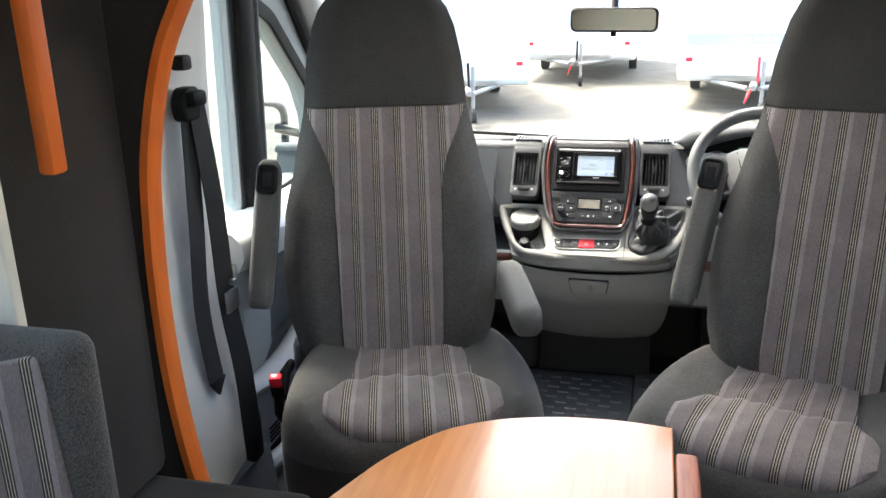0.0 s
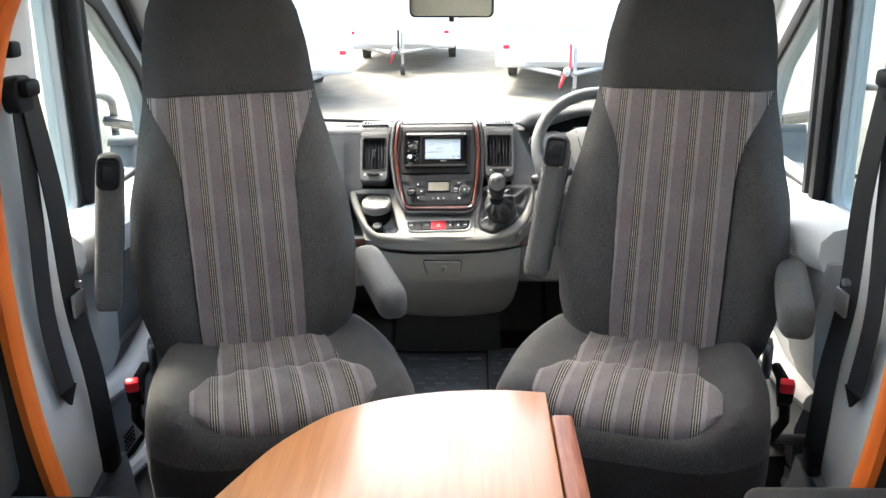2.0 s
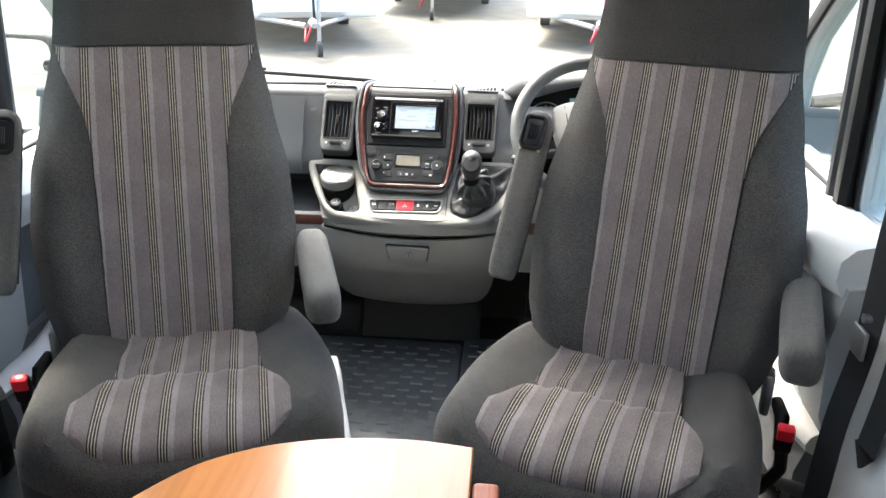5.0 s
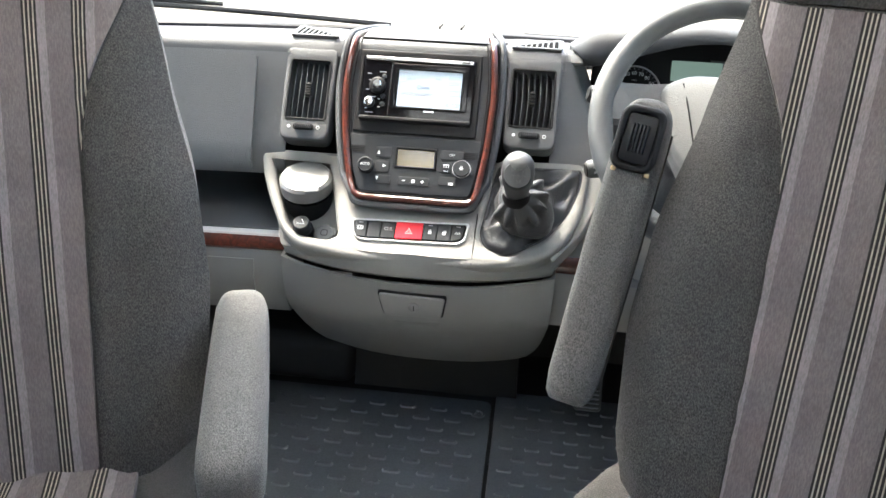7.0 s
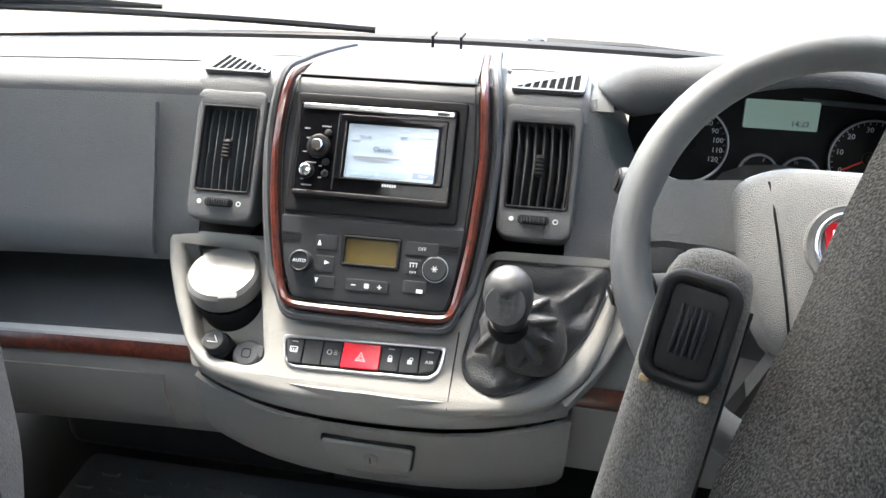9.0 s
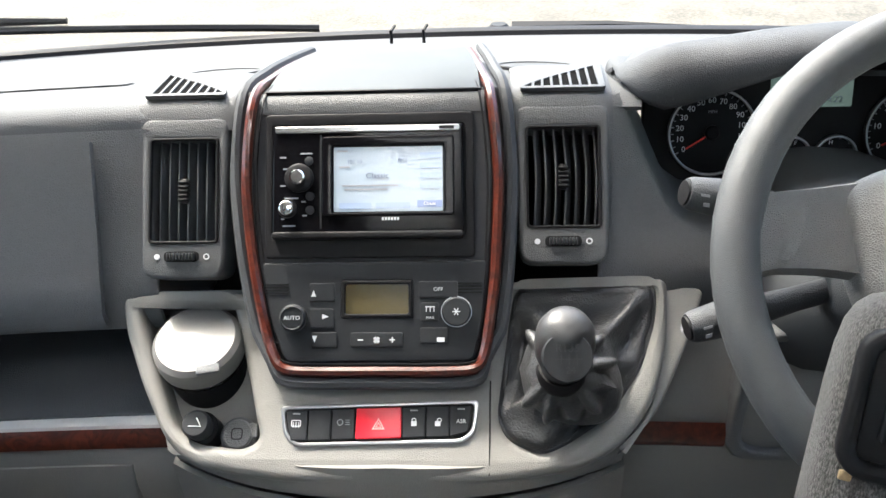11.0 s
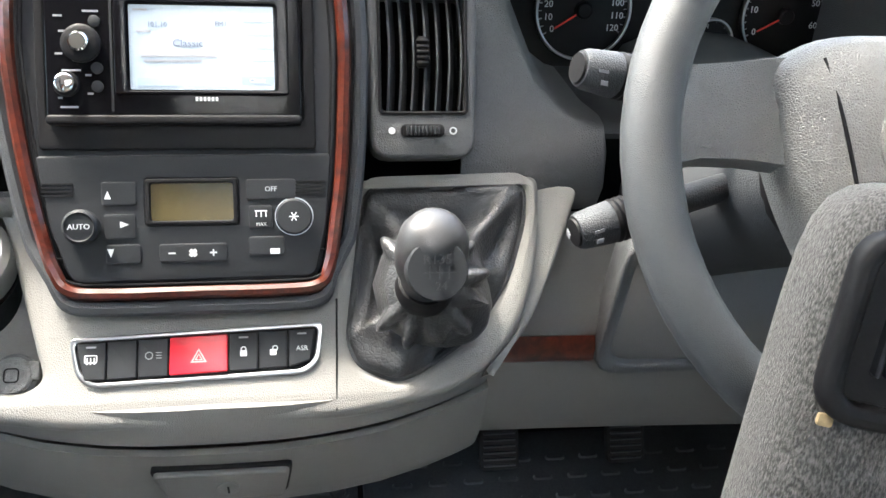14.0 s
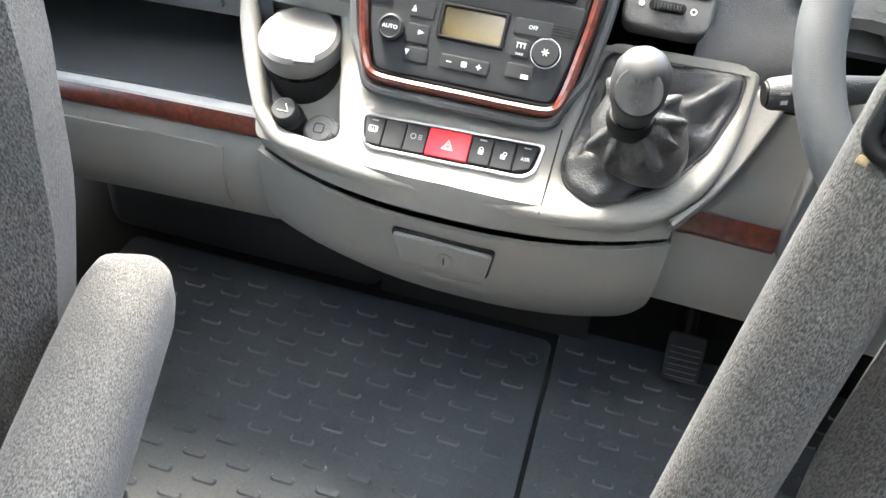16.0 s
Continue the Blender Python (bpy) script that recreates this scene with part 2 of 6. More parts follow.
CREAM = material("cream_wall", (0.62, 0.56, 0.46), 0.7, var=0.05, scale=5, bump=0.1, bump_scale=300)
CEILING = material("ceiling_lining", (0.60, 0.58, 0.54), 0.85, var=0.05, scale=6, bump=0.2, bump_scale=400)
PAINT = material("white_paint", (0.78, 0.79, 0.80), 0.3, var=0.03, scale=3)
TINTED = material("tinted_acrylic", (0.36, 0.41, 0.42), 0.1, var=0.1, scale=2)
# Paled so that the caravan windows wash out in the bright yard.
PALE_ACRYLIC = material("pale_acrylic", (0.58, 0.62, 0.63), 0.12, var=0.1, scale=2)
STEEL = material("galvanised_steel", (0.35, 0.36, 0.37), 0.45, 0.8, var=0.2, scale=18)
TYRE = material("tyre", (0.02, 0.02, 0.02), 0.8, var=0.2, scale=30)
BIRCH = material("bare_foam", (0.30, 0.22, 0.12), 0.8, var=0.3, scale=60)
GREY_BASE = material("seat_base_paint", (0.10, 0.105, 0.11), 0.5, var=0.1, scale=12)
SCREEN = glowing("lit_screen", (0.54, 0.66, 0.78), 0.022)
SCREEN_TEXT = material("screen_ink", (0.10, 0.13, 0.20), 0.3)
SCREEN_BLUE = glowing("screen_key", (0.26, 0.34, 0.60), 0.045)
SCREEN_PALE = glowing("screen_pale", (0.44, 0.56, 0.78), 0.038)
AMBER_LCD = material("amber_lcd", (0.095, 0.072, 0.022), 0.2, var=0.05)
GREEN_LCD = glowing("cluster_lcd", (0.18, 0.26, 0.23), 0.06)
# For the added cab rooflight: turns direct sun into soft overhead light.
MILKY = bpy.data.materials.new("milky_acrylic")
MILKY.use_nodes = True
mk = MILKY.node_tree.nodes
mk.remove(mk["Principled BSDF"])
tl_ = mk.new("ShaderNodeBsdfTranslucent")
tl_.inputs["Color"].default_value = (0.88, 0.90, 0.90, 1)
MILKY.node_tree.links.new(tl_.outputs[0], mk["Material Output"].inputs["Surface"])
GLASS = glass("window_glass")
GLASS_SIDE = glass("side_glass", (0.90, 0.97, 0.955))
MIRROR = material("mirror", (0.85, 0.87, 0.88), 0.03, 1.0, var=0.01)
GRAVEL = material("gravel", (0.088, 0.078, 0.062), 0.95, var=0.6, scale=2.6, bump=0.9, bump_scale=45)
for blend in (GRAVEL,):
    blend.node_tree.nodes["Noise Texture"].inputs["Detail"].default_value = 10


# ---- mesh helpers ----
def frame_m(o, x, y, z):
    m = Matrix.Identity(4)
    for i, v in enumerate((x, y, z, o)):
        for k in range(3):
            m[k][i] = v[k]
    return m


def finish(name, bm, mat, smooth=40):
    bmesh.ops.remove_doubles(bm, verts=bm.verts, dist=1e-6)
    bmesh.ops.recalc_face_normals(bm, faces=bm.faces)
    for f in bm.faces:
        f.smooth = smooth > 0
    if smooth:
        for e in bm.edges:
            e.smooth = len(e.link_faces) != 2 or e.calc_face_angle(0) < radians(smooth)
    me = bpy.data.meshes.new(name)
    bm.to_mesh(me)
    bm.free()
    me.materials.append(mat)
    return me


def part(name, bm, mat, parent=None, label="", smooth=40):
    """One bmesh, or one mesh, as one mesh object under a thing or a part."""
    me = bm if isinstance(bm, bpy.types.Mesh) else finish(name, bm, mat, smooth)
    if isinstance(bm, bpy.types.Mesh) and not me.materials:
        me.materials.append(mat)
    ob = new(name, me)
    if parent:
        ob.parent = parent
    if label:
        ob["label"] = label
    return ob


def thing(name, label, category, group="", kind="", at=None):
    ob = new(name)
    ob.empty_display_size = 0.05
    if at is not None:
        ob.matrix_basis = at
    return tagged(ob, label, category, group, kind)


def B():
    return bmesh.new()


def box(c, s, bev=0.0, seg=2, m=None, bm=None):
    bm = bm or B()
    made = bmesh.ops.create_cube(bm, size=1.0)["verts"]
    bmesh.ops.scale(bm, vec=s, verts=made)
    if bev:
        edges = list({e for v in made for e in v.link_edges})
        r = bmesh.ops.bevel(bm, geom=edges, offset=min(bev, min(s) * 0.49), segments=seg, profile=0.5, affect="EDGES")
        made = list({v for f in r["faces"] for v in f.verts} | {v for v in made if v.is_valid})
    bmesh.ops.translate(bm, vec=c, verts=made)
    if m is not None:
        bmesh.ops.transform(bm, matrix=m, verts=made)
    return bm


def grid(rows, m=None, bm=None, closed=False, caps=False, thick=0.0):
    """Quads over rows of points; closed joins each row's end to its start."""
    bm = bm or B()
    vs = [[bm.verts.new(m @ Vector(p) if m is not None else p) for p in row] for row in rows]
    fs = []
    for a, b in zip(vs, vs[1:]):
        n = len(a)
        for i in range(n if closed else n - 1):
            j = (i + 1) % n
            fs.append(bm.faces.new((a[i], a[j], b[j], b[i])))
    if caps:
        fs.append(bm.faces.new(list(reversed(vs[0]))))
        fs.append(bm.faces.new(vs[-1]))
    if thick:
        bmesh.ops.recalc_face_normals(bm, faces=fs)
        bmesh.ops.solidify(bm, geom=fs, thickness=thick)
    return bm


def tube(pts, r, n=10, m=None, bm=None, flat=1.0, closed=False):
    """A round (or flattened) bar swept along points; r may be a list."""
    pts = [Vector(p) for p in pts]
    rs = r if isinstance(r, (list, tuple)) else [r] * len(pts)
    rows, up = [], Vector((0.03, 0.05, 1))
    k = len(pts)
    for i, p in enumerate(pts):
        a = pts[(i - 1) % k] if closed else pts[max(i - 1, 0)]
        b = pts[(i + 1) % k] if closed else pts[min(i + 1, k - 1)]
        d = (b - a).normalized()
        s = d.cross(up)
        if s.length < 1e-3:
            s = d.cross(Vector((1, 0, 0)))
        s.normalize()
        t = s.cross(d).normalized()
        rows.append([p + s * (math.cos(q) * rs[i]) + t * (math.sin(q) * rs[i] * flat) for q in (2 * math.pi * j / n for j in range(n))])
    if closed:
        rows.append(rows[0])
    return grid(rows, m, bm, closed=True, caps=not closed)


def lathe(prof, n=24, m=None, bm=None):
    rows = [[(r * math.cos(q), r * math.sin(q), z) for q in (2 * math.pi * j / n for j in range(n))] for r, z in prof]
    return grid(rows, m, bm, closed=True, caps=True)


def rrect(cx, cy, w, h, r, n=5):
    pts = []
    for sx, sy, a0 in ((1, 1, 0), (-1, 1, 90), (-1, -1, 180), (1, -1, 270)):
        for k in range(n + 1):
            a = radians(a0 + 90 * k / n)
            pts.append((cx + sx * (w / 2 - r) + r * math.cos(a), cy + sy * (h / 2 - r) + r * math.sin(a)))
    return pts


def circle(cx, cy, r, n=28):
    return [(cx + r * math.cos(2 * math.pi * k / n), cy + r * math.sin(2 * math.pi * k / n)) for k in range(n)]


def rounded(pts, r, n=4):
    """A polygon with its corners rounded by r (one radius, or one for each corner)."""
    out = []
    k = len(pts)
    for i in range(k):
        a, b, c = Vector(pts[i - 1]), Vector(pts[i]), Vector(pts[(i + 1) % k])
        rr = r[i] if isinstance(r, (list, tuple)) else r
        u, v = (a - b), (c - b)
        d = min(rr, u.length * 0.45, v.length * 0.45)
        p, q = b + u.normalized() * d, b + v.normalized() * d
        if d < 1e-5:
            out.append(tuple(b))
            continue
        for j in range(n + 1):
            t = j / n
            w = p * (1 - t) ** 2 + b * (2 * t * (1 - t)) + q * t ** 2
            out.append((w.x, w.y))
    return out


def plate(outlines, z0, z1, m=None, bev=0.0, seg=2):
    """A flat plate between heights z0 and z1 with holes (all outlines but the first), its rim rounded."""
    cu = bpy.data.curves.new("plate", "CURVE")
    cu.dimensions = "2D"
    cu.fill_mode = "BOTH"
    cu.extrude = max((z1 - z0) / 2 - bev, 0)
    cu.bevel_depth, cu.bevel_resolution = bev, seg
    cu.offset = -bev
    for o in outlines:
        sp = cu.splines.new("POLY")
        sp.points.add(len(o) - 1)
        for p, (x, y) in zip(sp.points, o):
            p.co = (x, y, 0, 1)
        sp.use_cyclic_u = True
    ob = bpy.data.objects.new("plate", cu)
    me = bpy.data.meshes.new_from_object(ob)
    bm = B()
    bm.from_mesh(me)
    bpy.data.objects.remove(ob)
    bpy.data.curves.remove(cu)
    bpy.data.meshes.remove(me)
    bmesh.ops.translate(bm, vec=(0, 0, (z0 + z1) / 2), verts=bm.verts)
    if m is not None:
        bmesh.ops.transform(bm, matrix=m, verts=bm.verts)
    return bm


def text(s, size, m, bm=None, align="CENTER", depth=0.0003, squash=1.0):
    cu = bpy.data.curves.new("text", "FONT")
    cu.body, cu.size, cu.align_x, cu.align_y, cu.extrude = s, size, align, "CENTER", depth
    cu.resolution_u = 2
    ob = bpy.data.objects.new("text", cu)
    me = bpy.data.meshes.new_from_object(ob)
    t = B()
    t.from_mesh(me)
    bmesh.ops.scale(t, vec=(squash, 1, 1), verts=t.verts)
    bmesh.ops.transform(t, matrix=m, verts=t.verts)
    if bm is not None:
        t.to_mesh(me)
        bm.from_mesh(me)
        t.free()
        t = bm
    bpy.data.objects.remove(ob)
    bpy.data.curves.remove(cu)
    bpy.data.meshes.remove(me)
    return t


def at(x, y, z=0.0, rot=0.0):
    return Matrix.Translation((x, y, z)) @ Matrix.Rotation(radians(rot), 4, "Z")


def smooth_path(pts, n=6):
    """Catmull-Rom through points."""
    pts = [Vector(p) for p in pts]
    out = []
    for i in range(len(pts) - 1):
        p0, p1, p2, p3 = pts[max(i - 1, 0)], pts[i], pts[i + 1], pts[min(i + 2, len(pts) - 1)]
        for k in range(n):
            t = k / n
            out.append(0.5 * ((2 * p1) + (p2 - p0) * t + (2 * p0 - 5 * p1 + 4 * p2 - p3) * t * t + (3 * p1 - p0 - 3 * p2 + p3) * t ** 3))
    out.append(pts[-1])
    return out


def lerp_table(tab, x):
    if x <= tab[0][0]:
        return tab[0][1]
    for (a, va), (b, vb) in zip(tab, tab[1:]):
        if x <= b:
            t = (x - a) / (b - a)
            t = t * t * (3 - 2 * t) * 0.4 + t * 0.6
            return va + (vb - va) * t
    return tab[-1][1]


MID = 0.067                                    # the cab's middle plane
SM = frame_m((0, 2.586, 0.789), (1, 0, 0), (0, 0.574, 0.819), (0, -0.819, 0.574))   # plane of the centre stack
CM = frame_m((0, 2.43, 0.553), (1, 0, 0), (0, 0.768, 0.64), (0, -0.64, 0.768))      # plane of the console top

# ---- setting: floor, walls, ceilings ----
floor = tagged(part("floor", box((0.067, 0.85, -0.02), (2.0, 4.4, 0.04)), RUBBER), "dark rubber-covered cab and living floor", "floor", kind="structure")
LW, RW = -0.93, 1.064


def wall_x(name, x0, x1, y0, y1, z0, z1, holes, mat, label):
    """A side wall with real openings, thick along x."""
    m = frame_m((0, 0, 0), (0, 1, 0), (0, 0, 1), (1, 0, 0))
    bm = plate([[(y0, z0), (y1, z0), (y1, z1), (y0, z1)], *holes], x0, x1, m)
    return tagged(part(name, bm, mat, smooth=0), label, "wall", kind="structure")


# Side openings are unseen; added to let daylight in behind the camera.
for side, (nm, x0, x1) in enumerate((("wall_left", LW - 0.05, LW), ("wall_right", RW, RW + 0.05))):
    wall_x(nm, x0, x1, -1.3, 1.40, 0, 1.98, [rrect(0.1, 1.25, 1.7, 0.7, 0.05)], CREAM, "cream laminate camper side wall with an added window opening")
    wm = frame_m(((x0 + x1) / 2, 0, 0), (0, 1, 0), (0, 0, 1), (1, 0, 0))
    win = tagged(part("window_%d" % (side + 1), plate([rrect(0.1, 1.25, 1.72, 0.72, 0.05), rrect(0.1, 1.25, 1.64, 0.64, 0.04)], -0.03, 0.03, wm, 0.004), BLACK), "black-framed acrylic side window, unseen, added to light the living space", "window", kind="structure")
    pane = part("pane", plate([rrect(0.1, 1.25, 1.65, 0.65, 0.04)], -0.002, 0.002, wm), GLASS, win)
    pane.visible_shadow = False
tagged(part("wall_rear", box((MID, -1.325, 0.99), (2.0, 0.05, 1.98)), CREAM), "cream laminate rear wall", "wall", kind="structure")
# Rooflight above the table is added, out of view, as a light opening.
tagged(part("ceiling", plate([[(LW, -1.3), (RW, -1.3), (RW, 1.42), (LW, 1.42)], rrect(MID, 0.62, 0.82, 0.82, 0.05)], 1.98, 2.02), CEILING, smooth=0), "pale lining of the living space ceiling with an added rooflight opening", "ceiling", kind="structure")
rl = tagged(part("window_3", plate([rrect(MID, 0.62, 0.86, 0.86, 0.05), rrect(MID, 0.62, 0.78, 0.78, 0.04)], 1.97, 2.05, None, 0.006), PAINT), "white-framed rooflight, unseen, added to light the table", "rooflight", kind="structure")
pn = part("pane", plate([rrect(MID, 0.62, 0.8, 0.8, 0.04)], 2.03, 2.034), GLASS, rl)
pn.visible_shadow = False
tagged(part("ceiling_cab", plate([[(LW - 0.03, 1.41), (RW + 0.03, 1.41), (RW + 0.03, 2.56), (LW - 0.03, 2.56)], rrect(MID, 1.80, 0.54, 0.46, 0.05)], 1.46, 1.49), CEILING, smooth=0), "pale headlining over the cab", "ceiling", kind="structure")
tagged(part("wall_over_cab", box((MID, 1.405, 1.73), (2.0, 0.03, 0.50)), CREAM), "cream panel above the cab opening", "wall", kind="structure")

# Unseen cab rooflight, added so that seats and floor get light from above.
rc = tagged(part("window_4", plate([rrect(MID, 1.80, 0.58, 0.50, 0.05), rrect(MID, 1.80, 0.50, 0.42, 0.04)], 1.45, 1.51, None, 0.006), PAINT), "white-framed rooflight, unseen, added to light the cab from above", "rooflight", kind="structure")
part("pane", plate([rrect(MID, 1.80, 0.52, 0.44, 0.04)], 1.495, 1.499), MILKY, rc, "milky acrylic pane spreading the added light")

# partitions beside the cab, with their orange edge bands
EDGE = [(-0.36, 1.47), (-0.45, 1.36), (-0.541, 1.227), (-0.590, 1.130), (-0.629, 0.985), (-0.642, 0.863), (-0.647, 0.74), (-0.644, 0.60), (-0.632, 0.47), (-0.613, 0.355), (-0.585, 0.20), (-0.55, 0.0)]
XZ = frame_m((0, 0, 0), (1, 0, 0), (0, 0, 1), (0, -1, 0))
for nm, flip in (("partition_left", False), ("partition_right", True)):
    e = [tuple(v) for v in smooth_path([(x, z, 0) for x, z in EDGE], 5)]
    e = [(2 * MID - x if flip else x, z) for x, z, _ in e]
    far = RW if flip else LW
    s = 1 if flip else -1
    wall = tagged(part(nm, plate([[(x + s * 0.003, z) for x, z in e] + [(far, 0.0), (far, 1.47)]], -1.415, -1.385, XZ), BROWN, smooth=0),
                  "dark brown felt partition with an orange curved edge", "partition", kind="structure")
    rows = []
    for i, (x, z) in enumerate(e):
        a, b = Vector(e[max(i - 1, 0)]), Vector(e[min(i + 1, len(e) - 1)])
        d = (b - a).normalized()
        nx, nz = -d.y * s, d.x * s
        if nx * s > 0:
            nx, nz = -nx, -nz
        prof = [(0.0, -1), (0.010, -1), (0.015, -0.5), (0.016, 0.5), (0.010, 1), (0.0, 1), (-0.004, 1), (-0.004, -1)]
        rows.append([(x + nx * u, 1.40 + w * 0.021, z + nz * u) for u, w in prof])
    part("edge_band", grid(rows, closed=True, caps=True), ORANGE, wall, "orange cherry edge band")

# living-space side panel, strip and cushions
tagged(part("trim_panel", plate([rounded([(-0.93, 0.46), (-0.604, 0.46), (-0.604, 1.95), (-0.93, 1.95)], 0.01)], -1.05, -1.03, XZ, 0.004), CREAM), "cream panel end beside the sofa", "panel", kind="structure")
tagged(part("trim_strip", box((-0.585, 1.12, 1.42), (0.026, 0.03, 0.81), 0.006), ORANGE), "narrow orange cherry upright strip", "trim", kind="structure")
tagged(part("wall_lining", box((-0.79, 1.22, 0.93), (0.27, 0.32, 1.04), 0.02), BROWN), "dark brown felt lining beside the partition", "panel", kind="structure")


def sofa(name, x0, x1, y0, y1, top):
    t = thing(name, "dark grey tweed side sofa in the living space", "sofa")
    part("seat_cushion", box(((x0 + x1) / 2, (y0 + y1) / 2, top - 0.06), (x1 - x0, y1 - y0, 0.12), 0.03, 4), FABRIC_DARK, t)
    part("base", box(((x0 + x1) / 2, (y0 + y1) / 2, (top - 0.12) / 2), (x1 - x0 - 0.03, y1 - y0 - 0.02, top - 0.12), 0.004), CHERRY_EDGE, t)
    return t


sofa("sofa", -0.92, -0.36, 0.3, 1.375, 0.405)
sofa("sofa", 0.54, 1.055, 0.3, 1.375, 0.432)
cush = thing("back_cushion", "striped and grey tweed back cushion on the sofa", "cushion")
part("border", box((-0.662, 0.968, 0.634), (0.42, 0.056, 0.458), 0.026, 6), FABRIC, cush)
part("striped_panel", plate([rounded([(-0.82, 0.43), (-0.468, 0.43), (-0.500, 0.846), (-0.58, 0.825), (-0.82, 0.765)], 0.014)], -0.946, -0.934, XZ, 0.004), STRIPE, cush)

# ---- table ----
table = thing("dining_table", "cherry laminate table with a rounded end and hinged flap", "table")
tp = [(0.226, 1.43), (0.16, 1.438), (0.10, 1.437), (0.046, 1.431), (0.0, 1.420), (-0.046, 1.404), (-0.09, 1.380), (-0.13, 1.349), (-0.17, 1.297), (-0.20, 1.245), (-0.226, 1.180), (-0.25, 1.115), (-0.268, 1.05), (-0.28, 0.97), (-0.28, 0.62), (0.226, 0.62)]
part("tabletop", plate([[(x, y) for x, y, _ in smooth_path([(a, b, 0) for a, b in tp[:14]], 3)] + tp[14:]], 0.534, 0.562, None, 0.003), CHERRY, table, "orange cherry laminate top")
part("flap", plate([rounded([(0.2285, 0.64), (0.262, 0.64), (0.262, 1.360), (0.2285, 1.360)], 0.008)], 0.532, 0.5595, None, 0.004), CHERRY_EDGE, table, "darker cherry hinged flap")
part("leg", lathe([(0.03, 0), (0.03, 0.534)], 20, at(0.0, 0.9)), SATIN, table)
part("foot", lathe([(0.16, 0), (0.16, 0.012), (0.04, 0.03)], 28, at(0.0, 0.9)), BLACK, table)

# ---- windscreen, pillars, roof edge ----


def screen_pt(x, v, out=0.0):
    """v from 0 at the sill to 1 at the roof edge."""
    q = ((x - MID) / 0.9) ** 2
    y = 3.09 + (2.62 - 3.09) * v - q * (0.12 + 0.10 * v)
    z = 0.715 + (1.47 - 0.715) * v
    return (x, y + out * 0.85, z + out * 0.53)


xs = [MID + 0.9 * (k / 12 - 1) for k in range(25)]
vs = [k / 8 for k in range(9)]
ws = tagged(part("window_screen", grid([[screen_pt(x, v) for x in xs] for v in vs]), GLASS), "laminated windscreen of the cab", "windscreen", kind="structure")
ws.visible_shadow = False
seal = [screen_pt(x, 0.012, -0.012) for x in xs]
part("seal", tube(seal, 0.016, 8, flat=0.7), BLACK, ws, "black rubber seal")
part("header_trim", tube([screen_pt(x, 1.0) for x in xs], 0.03, 8), CEILING, ws)
cowl = [[(x, screen_pt(x, 0)[1] + dy, dz) for dy, dz in ((0.005, 0.712), (0.06, 0.66), (0.22, 0.655), (0.24, 0.60))] for x in xs]
tagged(part("trim_cowl", grid(cowl), BLACK), "black plastic scuttle below the windscreen", "scuttle", kind="structure")
bonnet = [[(x, y, 0.60 - 0.30 * max(0, (y - 3.22) / 0.7) ** 1.5 - 0.06 * ((x - MID) / 0.9) ** 2) for y in (3.22, 3.35, 3.5, 3.7, 3.9)] for x in xs]
tagged(part("bonnet", grid(bonnet), PAINT), "white painted bonnet ahead of the windscreen", "bonnet")
for side in (-1, 1):
    a = [(MID + side * (0.905 - 0.02 * t), 2.98 - 0.66 * t, 0.70 + 0.78 * t) for t in (k / 8 for k in range(9))]
    pil = tagged(part("pillar_front", tube(a, 0.048, 12, flat=0.75), LIGHT_TRIM), "pale grey plastic front pillar trim", "pillar", kind="structure")
    part("seal", tube([(p[0] + side * 0.005, p[1] + 0.045, p[2] + 0.035) for p in a], 0.018, 8), BLACK, pil)
    part("door_seal", tube([(p[0] + side * 0.012, p[1] - 0.048, p[2] - 0.035) for p in a], 0.016, 8), BLACK, pil)

# ---- doors ----
YZ = frame_m((0, 0, 0), (0, 1, 0), (0, 0, 1), (1, 0, 0))


